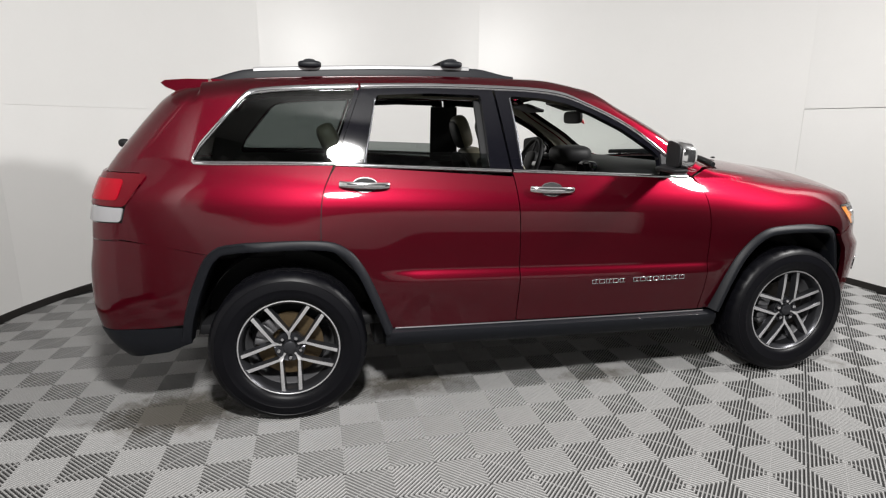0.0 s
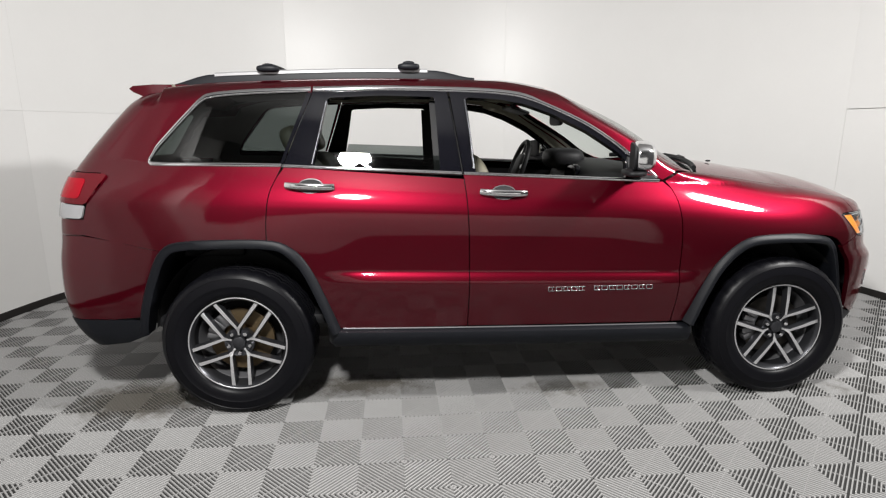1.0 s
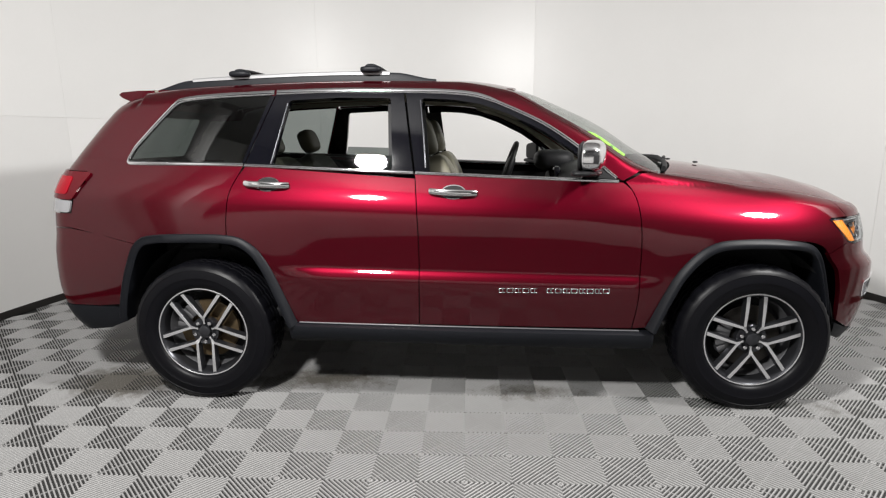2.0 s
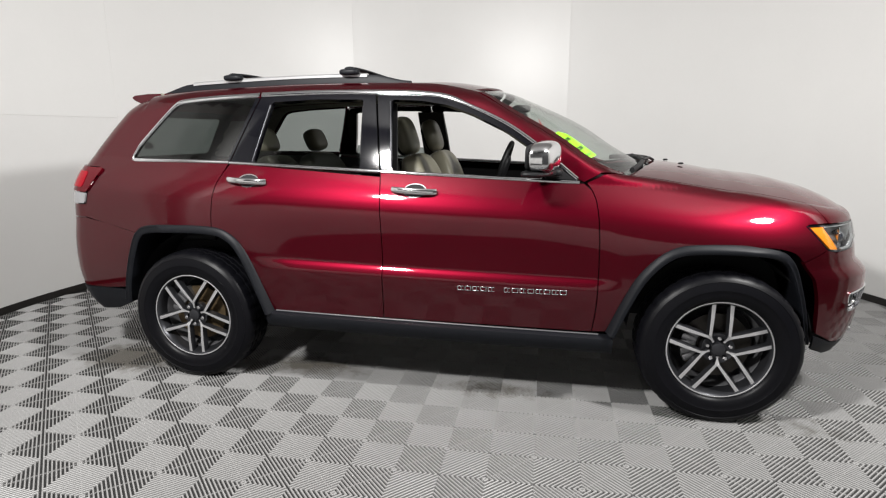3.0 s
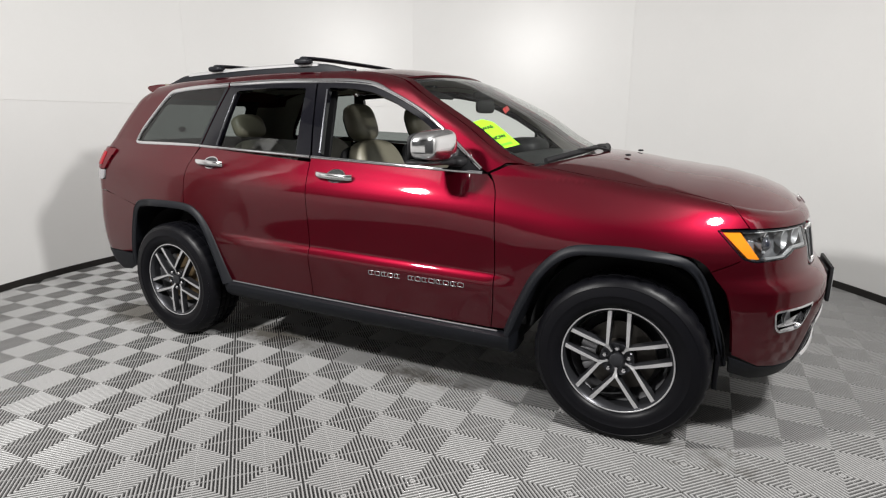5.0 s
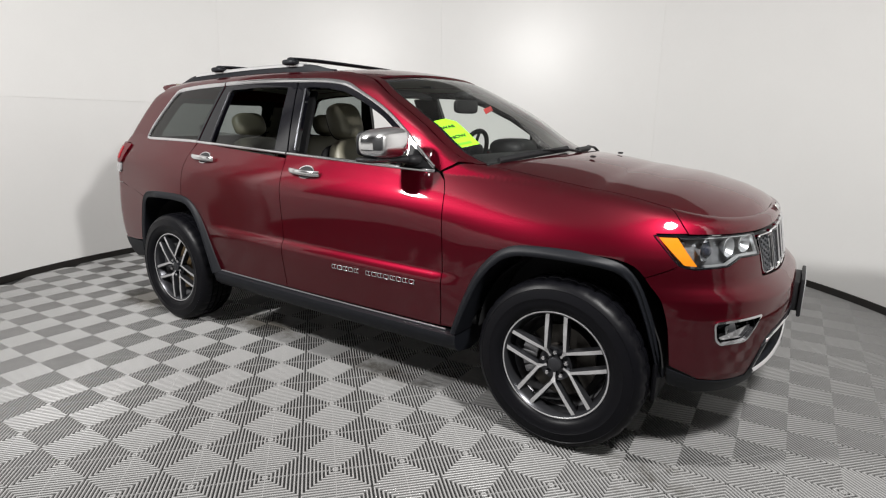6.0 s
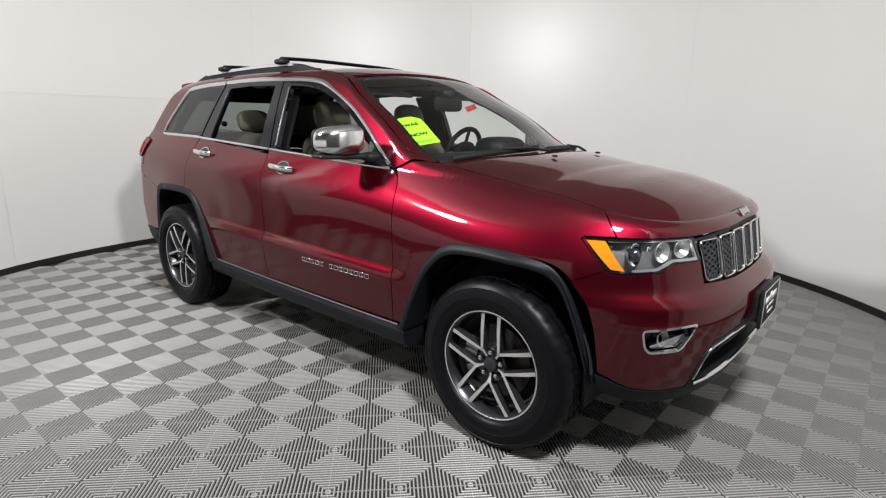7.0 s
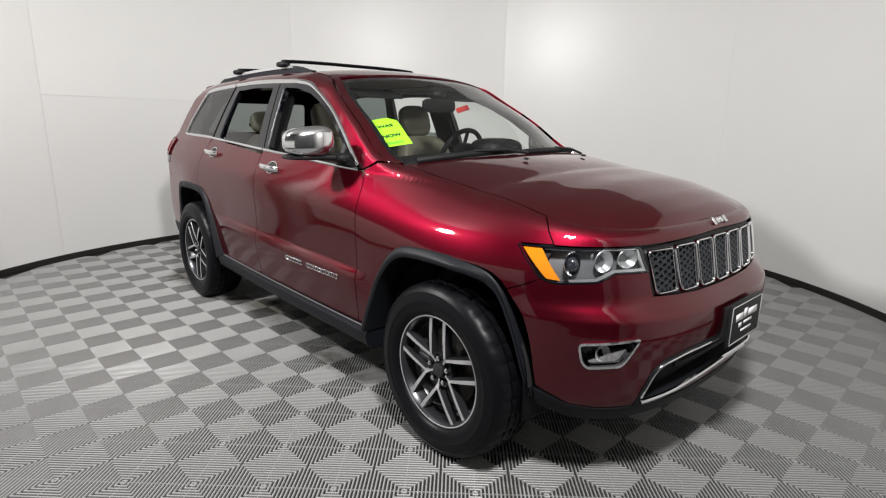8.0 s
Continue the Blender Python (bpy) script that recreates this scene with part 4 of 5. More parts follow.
mirror_shell = both_sides("door_mirror", mirror_cap, HANDLE, (car, car), "chrome-capped door mirror")
both_sides("mirror_base", lambda: blob((MX + 0.004, MY + 0.060, MZ - 0.072), (0.120, 0.33, 0.034), 3.4, 28, 14, lambda p: Vector((p.x + 0.30 * p.y, p.y, p.z - 0.10 * max(0, p.y) ** 1.2))), CABIN, mirror_shell, "black mirror base")
both_sides("mirror_stalk", lambda: blob((MX + 0.062, MY + 0.180, MZ - 0.078), (0.100, 0.13, 0.048), 3.0, 20, 12), CABIN, mirror_shell, "black mirror stalk")
both_sides("turn_signal", lambda: blob((MX + 0.030, MY - 0.060, MZ - 0.070), (0.055, 0.120, 0.016), 3.0, 20, 10, lambda p: Vector((p.x + 0.30 * p.y, p.y, p.z))), LENS, mirror_shell, "clear turn signal strip")
both_sides("mirror_glass", lambda: blob((MX - 0.040, MY, MZ + 0.006), (0.022, 0.210, 0.128), 5, 24, 12, mirror_bend), CABIN, mirror_shell, "mirror glass housing")
mirror_shell[1].location = (-0.06, -0.10, -0.02)      # the far mirror is folded in a little
panel("mirror_sail", body, rounded([(0.584, belt(0.584) + 0.015), (0.584, 1.316), (0.625, 1.288), (0.685, 1.237), (0.738, 1.200)], 0.006), CABIN, None, "black mirror corner cover", both=True, parents=front_doors, step=0.03, off=0.006)


def rail():
    bm = bmesh.new()
    path = []
    for i in range(41):
        u = -1.83 + 1.62 * i / 40
        t = i / 40
        lift = 0.034 * min(1, smoothstep(0, 0.14, t), smoothstep(0, 0.14, 1 - t))
        e = top(u, -0.88)
        path.append(e + Vector((0, 0, lift - 0.005)))
    add_sweep(bm, frames(path), [(-0.020, -0.045), (0.020, -0.045), (0.020, 0.0), (0.012, 0.013), (-0.012, 0.013), (-0.020, 0.0)])
    return bm


rails = both_sides("roof_rail", rail, PLASTIC, (car, car), "dark grey roof rail with bright top strip")


def rail_strip():
    bm = bmesh.new()
    path = []
    for i in range(31):
        u = -1.58 + 1.12 * i / 30
        path.append(top(u, -0.88) + Vector((0, -0.004, 0.040)))
    add_sweep(bm, frames(path), [(-0.020, -0.010), (0.021, -0.010), (0.021, 0.002), (0.012, 0.010), (-0.012, 0.010), (-0.020, 0.002)])
    return bm


both_sides("rail_strip", rail_strip, SATIN, rails, "satin silver strip on the roof rail")
for xb in (-1.30, -0.555):
    bm = bmesh.new()
    path = []
    for i in range(17):
        y = -0.555 + 1.11 * i / 16
        path.append(Vector((xb, y, top(xb, 0).z + 0.060 - 0.01 * (y / 0.555) ** 4)))
    add_sweep(bm, frames(path), circle(0.032, 12, 0.012))
    bar = part("roof_cross_bar", bm, PLASTIC, car, "black roof cross bar")
    for s in (1, -1):
        bm = blob((xb, s * 0.555, top(xb, 0.88).z + 0.056), (0.118, 0.070, 0.036), 3.2, 20, 12)
        part("bar_foot", bm, PLASTIC, bar, "black clamp foot")

bm = bmesh.new()
rows = []
for i in range(21):
    y = -0.56 + 1.12 * i / 20
    xt = -2.06 + 0.06 * (y / 0.56) ** 2
    rows.append([bm.verts.new(q) for q in ((-1.72, y, 1.690), (-1.90, y, 1.690), (xt, y, 1.682), (xt - 0.02, y, 1.668), (xt, y, 1.650), (-1.86, y, 1.590))])
for r, q in zip(rows, rows[1:]):
    for j in range(6):
        bm.faces.new((r[j], r[(j + 1) % 6], q[(j + 1) % 6], q[j]))
bm.faces.new(rows[0])
bm.faces.new(rows[-1][::-1])
part("roof_spoiler", bm, PAINT, car, "dark red roof spoiler")

# ---------------------------------------------------------------- lamps, grille, lower front
BOWL = material("silver_lamp_bowl", (0.50, 0.51, 0.52), 0.30, 0.75)
HOUSING = material("grey_lamp_housing", (0.20, 0.205, 0.215), 0.3, 0.6)
lamp_glass = panel("headlamp", body, inset(HLU, 0.002), LENS, car, "clear headlamp with amber marker and silver reflectors", both=True, step=0.03, off=0.004, lip=0.0)
for l in lamp_glass:
    l.visible_shadow = False
panel("lamp_bowl", body, inset(HLU, 0.002), HOUSING, None, "dark lamp housing", both=True, parents=lamp_glass, step=0.03, off=-0.045, lip=0)
panel("lamp_rim", body, inset(HLU, 0.0), BLACK, None, "black lamp rim", both=True, parents=lamp_glass, holes=[inset(HLU, 0.005)], step=0.02, off=0.001, lip=0.05)
amber = rounded(on_nose([(0.833, 0.992), (0.804, 0.993), (0.794, 0.882), (0.822, 0.886)]), 0.006)
panel("marker_lamp", body, amber, AMBER, None, "amber side marker", both=True, parents=lamp_glass, step=0.02, off=-0.004, lip=0.03)


def hollow(w, z, r, depth, sx=1.0):
    """A reflector bowl that looks forward out of the lamp."""
    def build():
        bm = bmesh.new()
        p = nose(w, z)
        prof = [(0.012, -depth), (0.35 * r, -0.92 * depth), (0.7 * r, -0.6 * depth), (r, -0.010), (r * 1.06, -0.012)]
        add_lathe(bm, prof, 28, axis="x")
        bmesh.ops.transform(bm, matrix=Matrix.Translation((p.x - 0.008, p.y, p.z)) @ pose(0, 0, 0, 0, 0, -22) @ Matrix.Diagonal((1, sx, 1, 1)), verts=bm.verts)
        return bm
    return build


both_sides("reflector", hollow(0.750, 0.940, 0.044, 0.05, 0.75), SILVER, lamp_glass, "round silver reflector")
both_sides("reflector", hollow(0.578, 0.955, 0.036, 0.045, 1.15), BOWL, lamp_glass, "grey reflector bowl")
both_sides("reflector", hollow(0.662, 0.948, 0.040, 0.05, 0.95), BOWL, lamp_glass, "grey reflector bowl")
bulb = material("dark_projector_glass", (0.02, 0.022, 0.03), 0.04, 0.0, 1.0)
both_sides("projector_lens", lambda: blob(nose(0.750, 0.938) + Vector((-0.022, 0.004, 0)), (0.05, 0.046, 0.056), 2, 20, 12), bulb, lamp_glass, "round projector lens")


drl = rounded(on_nose([(0.776, 0.879), (0.702, 0.884), (0.670, 0.900), (0.642, 0.914), (0.522, 0.912), (0.541, 0.990), (0.548, 0.990), (0.534, 0.922), (0.642, 0.923), (0.673, 0.909), (0.705, 0.892), (0.776, 0.887)]), 0.003)
panel("light_strip", body, drl, BOWL, None, "silver running light strip", both=True, parents=lamp_glass, step=0.02, off=-0.004, lip=0.01)
top_edge = rounded(on_nose([(0.800, 0.993), (0.66, 0.996), (0.55, 0.996), (0.55, 0.990), (0.66, 0.990), (0.800, 0.987)]), 0.002)
panel("lamp_top_trim", body, top_edge, SILVER, None, "thin bright upper edge", both=True, parents=lamp_glass, step=0.02, off=-0.005, lip=0.006)

# grille: black surround, seven chrome-ringed slots with honeycomb inserts
grille = panel("grille", body, inset(GRU, 0.002), CABIN, car, "black grille panel with seven chrome-ringed slots", step=0.03, off=-0.016, lip=0.02)[0]
NS = 7


def front(a, z):
    """The nose by a, the distance to the car's left of its middle, and the height."""
    return nose(-a, z)


def slot_ring(loop, parent):
    """A chrome ring of rounded section round one grille slot."""
    bm = bmesh.new()
    line = dense(loop, 0.012)
    rows = []
    for d, h in ((-0.0005, -0.018), (0.0005, -0.002), (0.0022, 0.0035), (0.0052, 0.0058), (0.0082, 0.0035), (0.0100, -0.002), (0.0108, -0.018)):
        row = []
        for p in inset(line, d):
            e = 0.003
            n = (front(p.x + e, p.y) - front(p.x - e, p.y)).cross(front(p.x, p.y + e) - front(p.x, p.y - e)).normalized()
            row.append(bm.verts.new(front(p.x, p.y) + n * h))
        rows.append(row)
    n = len(line)
    for a, b in zip(rows, rows[1:]):
        for i in range(n):
            bm.faces.new((a[i], a[(i + 1) % n], b[(i + 1) % n], b[i]))
    return part("slot_ring", bm, CHROME, parent, "chrome slot ring", sharp=70)


def slot_mesh(hole, parent):
    """Honeycomb insert of one slot, cut to the slot's opening."""
    bm = bmesh.new()
    raw = [(p[0], p[1]) for p in hole]
    a0, z0 = min(p[0] for p in raw), min(p[1] for p in raw)
    nrm = Vector((0.9, 0.0, 0.1)).normalized()
    for i in range(-1, 9):
        for j in range(0, 6):
            ca, cz = a0 + j * 0.0225 + 0.004, z0 + i * 0.026 + (0.013 if j % 2 else 0)
            cell = [(ca + 0.015 * math.cos(q * math.pi / 3), cz + 0.015 * math.sin(q * math.pi / 3)) for q in range(6)]
            for q in range(3):
                p, r = cell[q], cell[q + 1]
                if not inside(((p[0] + r[0]) / 2, (p[1] + r[1]) / 2), raw):
                    continue
                pa, pb = front(*p) - nrm * 0.004, front(*r) - nrm * 0.004
                w = (pb - pa).normalized().cross(nrm).normalized() * 0.0032
                vs = [bm.verts.new(v) for v in (pa + w, pb + w, pb - w, pa - w, pa + w - nrm * 0.016, pb + w - nrm * 0.016, pb - w - nrm * 0.016, pa - w - nrm * 0.016)]
                for f in ((0, 1, 2, 3), (0, 4, 5, 1), (2, 6, 7, 3)):
                    bm.faces.new([vs[t] for t in f])
    return part("slot_mesh", bm, MESH, parent, "dark honeycomb insert", smooth=False)


MESH = material("blue_black_grille_plastic", (0.010, 0.012, 0.016), 0.45, grain=0.1, scale=200)
for k in range(NS):
    c = (k - 3) * 0.1465
    zt = 0.994 - 0.030 * (c / 0.4) ** 2 * 0.25
    zb = 0.804 + 0.010 * (abs(c) / 0.4) ** 2
    lean = -0.035 * c
    out = rounded([(c - 0.0705, zt), (c + 0.0705, zt), (c + 0.061 + lean, zb), (c - 0.061 + lean, zb)], 0.024, 6)
    r = slot_ring(out, grille)
    panel("slot_back", front, inset(out, 0.006), DARK, grille, step=0.03, off=-0.024, lip=0)
    slot_mesh(inset(out, 0.0110), r)

# fog lamps and lower intake
fogs = panel("fog_lamp_bezel", body, inset(FOGU, -0.004), CHROME, car, "chrome fog lamp bezel", both=True, holes=[inset(FOGU, 0.006)], step=0.015, off=0.006, lip=0.04)
panel("fog_lamp_recess", body, inset(FOGU, 0.002), BLACK, None, "black fog lamp recess", both=True, parents=fogs, step=0.03, off=-0.045, lip=0)
both_sides("fog_lamp", hollow(0.70, 0.620, 0.030, 0.03), BOWL, fogs, "round fog lamp")
fog_floor = rounded(on_nose([(0.685, 0.622), (0.640, 0.638), (0.632, 0.618), (0.655, 0.584), (0.735, 0.578), (0.742, 0.590)]), 0.008)
panel("fog_lamp_tray", body, fog_floor, CHROME, None, "chrome tray under the fog lamp", both=True, parents=fogs, step=0.02, off=-0.012, lip=0.02)
low_back = panel("lower_intake", body, inset(LOWU, 0.0), CABIN, car, "black lower air intake", step=0.04, off=-0.05, lip=0)[0]


def nose_strip(pts, r, h, name, mat, parent, label, off=0.004):
    bm = bmesh.new()
    path = []
    for w, z in pts:
        p = nose(w, z)
        q = nose(w + 0.01, z)
        n = (q - p).cross(Vector((0, 0, 1)))
        n = n.normalized() if n.x > 0 else -n.normalized()
        path.append(p + n * off)
    add_sweep(bm, frames(path), circle(r, 8, h))
    return part(name, bm, mat, parent, label)


ws = [-0.533 + 1.066 * i / 60 for i in range(61)]
panel("intake_frame", body, inset(LOWU, -0.020), PLASTIC, low_back, "grey-black plastic intake frame", holes=[inset(LOWU, 0.004)], step=0.02, off=0.003, lip=0.055)
lowtop = curve1d((0, 0.594), (0.319, 0.588), (0.467, 0.562), (0.508, 0.533), (0.529, 0.450), (0.535, 0.404))
lowbot = curve1d((0, 0.462), (0.236, 0.449), (0.392, 0.424), (0.535, 0.404))
nose_strip([(w, lowtop(abs(w))) for w in ws], 0.005, 0.005, "intake_trim", CHROME, low_back, "chrome upper intake trim")
nose_strip([(w, lowbot(abs(w))) for w in ws], 0.009, 0.010, "intake_trim", CHROME, low_back, "chrome lower intake trim", 0.010)
nose_strip([(w * 0.7, 0.52) for w in ws], 0.006, 0.012, "intake_bar", CABIN, low_back, "black intake bar", -0.03)

# bonnet emblem: plain bright shape; washer jets
bm = bmesh.new()
for k, (dy, h, w) in enumerate(((-0.066, 0.036, 0.026), (-0.030, 0.026, 0.026), (0.004, 0.026, 0.026), (0.040, 0.034, 0.028))):
    p = nose(-dy - 0.04, 1.036) + Vector((0.004, 0, 0.004))
    add_box(bm, p, (0.006, w, h), 0.002, 1, pose(0, 0, 0, 0, -40, 0))
part("emblem", bm, CHROME, car, "small bright emblem shape")
for sy in (-0.25, 0.24):
    def jet():
        return blob((1.345, sy, top(1.13, sy / 0.78).z + 0.004), (0.032, 0.018, 0.012), 2.5, 14, 8)
    part("washer_jet", jet(), CABIN, car, "black washer jet")

# dealer plate in place of a number plate
bm = bmesh.new()
add_box(bm, (2.330, 0.02, 0.648), (0.016, 0.330, 0.178), 0.005)
add_box(bm, (2.296, 0.02, 0.648), (0.056, 0.280, 0.140), 0.006)
plate = part("plate_holder", bm, CABIN, car, "black plate holder with bright edge and small pale bars")
bm = bmesh.new()
for c, s in (((0, 0.079), (0.318, 0.004)), ((0, -0.079), (0.318, 0.004)), ((-0.157, 0), (0.004, 0.162)), ((0.157, 0), (0.004, 0.162))):
    add_box(bm, (2.339, 0.02 + c[0], 0.648 + c[1]), (0.004, s[0], s[1]), 0.001, 1)
part("plate_edge", bm, SATIN, plate, "thin bright plate edge")
PRINT = material("pale_print", (0.7, 0.7, 0.72), 0.5)
for c, s in (((-0.075, 0.026), (0.075, 0.030)), ((-0.012, 0.032), (0.034, 0.040)), ((0.066, 0.026), (0.095, 0.030)), ((0.02, -0.008), (0.09, 0.012)), ((-0.06, -0.012), (0.028, 0.020)), ((0.01, -0.040), (0.11, 0.010))):
    bm = bmesh.new()
    add_box(bm, (2.3386, 0.02 + c[0], 0.648 + c[1]), (0.002, s[0], s[1]))
    part("print_bar", bm, PRINT, plate, "pale printed bar")

# door lettering as plain bright bars
LETTER = material("dull_chrome_letter", (0.55, 0.55, 0.57), 0.25, 1.0)
for x0, n in ((0.150, 5), (0.395, 8)):
    for k in range(n):
        x = x0 + 0.0405 * k

        def letter():
            bm = bmesh.new()
            c = body(x + 0.017, 0.640)
            t = body(x + 0.017, 0.650) - body(x + 0.017, 0.630)
            nrm = Vector((0, -t.z, t.y)).normalized()
            for dx, dz, lx, lz in ((0, 0.0125, 0.034, 0.0042), (0, -0.0085, 0.034, 0.0042), (-0.0150, 0.002, 0.0045, 0.0250), (0.0150 if k % 2 else 0.004, 0.002, 0.0040, 0.0220)):
                add_box(bm, c + nrm * 0.002 + Vector((dx, 0, dz)), (lx, 0.005, lz), 0.001, 1)
            return bm
        both_sides("letter_bar", letter, LETTER, front_doors, "small bright bar")

# wipers and cowl
panel("cowl", top, [(0.975, -0.985), (1.03, -0.95), (1.03, 0.95), (0.975, 0.985)], CABIN, car, "black cowl panel", step=0.03, off=-0.028, lip=0)
for y0, y1, u1 in ((-0.70, -0.08, 0.955), (-0.05, 0.60, 0.955)):
    bm = bmesh.new()
    path = []
    for i in range(15):
        t = i / 14
        y = y0 + (y1 - y0) * t
        path.append(top(0.985 - 0.045 * t, y / 0.78) + Vector((0, 0, 0.010)))
    add_sweep(bm, frames(path), circle(0.013, 8, 0.016))
    w = part("wiper", bm, CABIN, car, "black wiper blade and arm")
    bm = bmesh.new()
    a, b = top(1.02, y1 / 0.78) + Vector((0, 0, 0.006)), path[7] + Vector((0, 0, 0.014))
    add_sweep(bm, frames([a, a.lerp(b, 0.4) + Vector((0, 0, 0.012)), b]), circle(0.010, 8, 0.007))
    part("wiper_arm", bm, CABIN, w)
bm = blob((-2.40, 0.0, 1.36), (0.06, 0.05, 0.05), 2.5, 14, 8)
part("rear_wiper_hub", bm, CABIN, car, "black rear wiper hub")


# price card behind the windscreen
def on_glass(u, t, off):
    e = 0.004
    n = (top(u + e, t) - top(u - e, t)).cross(top(u, t + e) - top(u, t - e)).normalized()
    return top(u, t) + n * off


def card_surface(a, b):
    """a across from the pillar, b up, in metres, on the inner face of the glass."""
    return on_glass(0.782 - b * 0.80, -0.965 + a * 1.30 + b * 0.02, -0.026)


cs = shape(card_surface, [(0.0, 0.0), (0.165, 0.0), (0.165, 0.195), (0.125, 0.235), (0.03, 0.235), (0.0, 0.20)], step=0.03, off=0.0, lip=0.0)
me = bpy.data.meshes.new("price_card")
me.from_pydata(cs[0], [], cs[2])
card = finish("price_card", me, NEON)
card.parent = None
card.location = car.location
tagged(card, "fluorescent green price card taped inside the windscreen", "price card")


def letters(text, size, a, b, name="card_print"):
    cu = bpy.data.curves.new("t", "FONT")
    cu.body, cu.size, cu.align_x = text, size, "CENTER"
    cu.offset = 0.0012
    tmp = bpy.data.objects.new("t", cu)
    scene.collection.objects.link(tmp)
    bpy.context.view_layer.update()
    me = bpy.data.meshes.new_from_object(tmp.evaluated_get(bpy.context.evaluated_depsgraph_get()))
    bpy.data.objects.remove(tmp)
    for v in me.vertices:
        v.co = card_surface(a + v.co.x * 1.2, b + v.co.y) + Vector((0.0013, -0.0004, 0.0022))
    ob = finish(name, me, INK, card, "black printed word", smooth=False)
    return ob


letters("WAS", 0.031, 0.085, 0.150)
letters("NOW", 0.031, 0.088, 0.068)
for a, b, w in ((0.018, 0.105, 0.010), (0.018, 0.022, 0.010), (0.085, 0.024, 0.085)):
    bm = bmesh.new()
    vs = [bm.verts.new(card_surface(a + x * w / 2, b + y * 0.007) + Vector((0.0013, -0.0004, 0.0022))) for x, y in ((-1, -1), (1, -1), (1, 1), (-1, 1))]
    bm.faces.new(vs)
    part("card_bar", bm, INK if w < 0.02 else material("faded_green_ink", (0.16, 0.5, 0.03), 0.6), card, "printed bar")

# ---------------------------------------------------------------- cabin
def bevel_box(c, s, bevel, rot=None, seg=3):
    bm = bmesh.new()
    add_box(bm, (0, 0, 0), s, bevel, seg)
    bmesh.ops.transform(bm, matrix=Matrix.Translation(c) @ (rot or Matrix()), verts=bm.verts)
    return bm


bm = bmesh.new()
add_box(bm, (-0.45, 0, 0.46), (2.9, 1.62, 0.06), 0.02)
add_box(bm, (-1.85, 0, 0.80), (0.75, 1.25, 0.06), 0.02)
part("cabin_floor", bm, CABIN, car, "black carpeted cabin floor")
lin_poly = [(-2.0, -0.97), (-1.0, -0.97), (0.12, -0.97), (0.12, 0.97), (-1.0, 0.97), (-2.0, 0.97)]
panel("headliner", top, lin_poly, LINER, car, "grey-beige cloth headliner", step=0.08, off=-0.035, lip=0)
lining = [(u, z if u > -1.7 else min(z, 1.58)) for u, z in tup(side_poly)]
panel("pillar_trim", body, inset(lining, 0.012), LINER, car, "grey-beige inner pillar trim", holes=[inset(QWIN, -0.012)], both=True, step=0.06, off=-0.030, lip=0)
inner_r = [(-1.24, 0.98), (-1.19, 1.25), (-0.31, 1.215), (-0.28, 0.50), (-0.92, 0.50), (-1.2, 0.85)]
inner_f = [(-0.26, 0.50), (-0.28, 1.215), (0.75, 1.170), (0.83, 1.08), (0.83, 0.50)]
for poly, par in ((inner_r, rear_doors), (inner_f, front_doors)):
    panel("door_card", body, poly, CABIN, None, "black door card", both=True, parents=par, step=0.07, off=-0.085, lip=0)
panel("door_top", lambda a, b: body(a, belt(a) - 0.004) + Vector((0, b, 0)), [(-1.19, 0.0), (0.74, 0.0), (0.74, 0.085), (-1.19, 0.085)], CABIN, car, "black door top ledge", both=True, step=0.08, lip=0)
panel("pillar_cover", body, [(-0.43, 1.23), (-0.45, 1.63), (-0.25, 1.63), (-0.21, 1.22)], CABIN, car, "dark inner centre pillar", both=True, step=0.06, off=-0.06, lip=0.02)


def seat(x, y, name, width, label, back=18, deep=0.50):
    s = tagged(new(name), label, "seat")
    s.parent = car
    s.location = (x, y, 0)
    rot = pose(0, 0, 0, 0, -back, 0)

    def dish(p):
        k = (p.y / (width / 2)) ** 2
        return Vector((p.x, p.y, p.z + 0.035 * k))

    def wrap(p):
        k = (p.y / (width / 2)) ** 2
        return Vector((p.x + 0.04 * k, p.y * (1 - 0.18 * max(0, p.z / 0.35)), p.z))
    part("cushion", blob((0.24, 0, 0.72), (deep + 0.06, width, 0.20), 4.0, 28, 14, dish), BEIGE, s, "beige leather cushion")
    bm = blob((0, 0, 0.31), (0.17, width, 0.66), 4.0, 28, 18, wrap)
    bmesh.ops.transform(bm, matrix=Matrix.Translation((0.02, 0, 0.70)) @ rot, verts=bm.verts)
    part("backrest", bm, BEIGE, s, "beige leather backrest")
    return s, rot


def headrest(s, rot, up=0.76, w=0.27, front=BEIGE):
    bm = blob((0.0, 0, up), (0.11, w, 0.235), 3.2, 24, 14, lambda p: Vector((p.x + 0.10 * (p.y) ** 2, p.y, p.z)))
    bmesh.ops.transform(bm, matrix=Matrix.Translation((0.02, 0, 0.70)) @ rot, verts=bm.verts)
    h = part("headrest", bm, front, s, "padded headrest")
    bm = blob((-0.026, 0, up - 0.01), (0.08, w * 0.90, 0.21), 3.2, 24, 14)
    bmesh.ops.transform(bm, matrix=Matrix.Translation((0.02, 0, 0.70)) @ rot, verts=bm.verts)
    part("headrest_shell", bm, CABIN, h, "black headrest back")
    for dy in (-0.06, 0.06):
        bm = bmesh.new()
        add_sweep(bm, frames([Vector((0, dy, 0.58)), Vector((0, dy, 0.70))], up=Vector((1, 0, 0))), circle(0.006, 8))
        bmesh.ops.transform(bm, matrix=Matrix.Translation((0.02, 0, 0.70)) @ rot, verts=bm.verts)
        part("headrest_post", bm, CHROME, h, "chrome post")


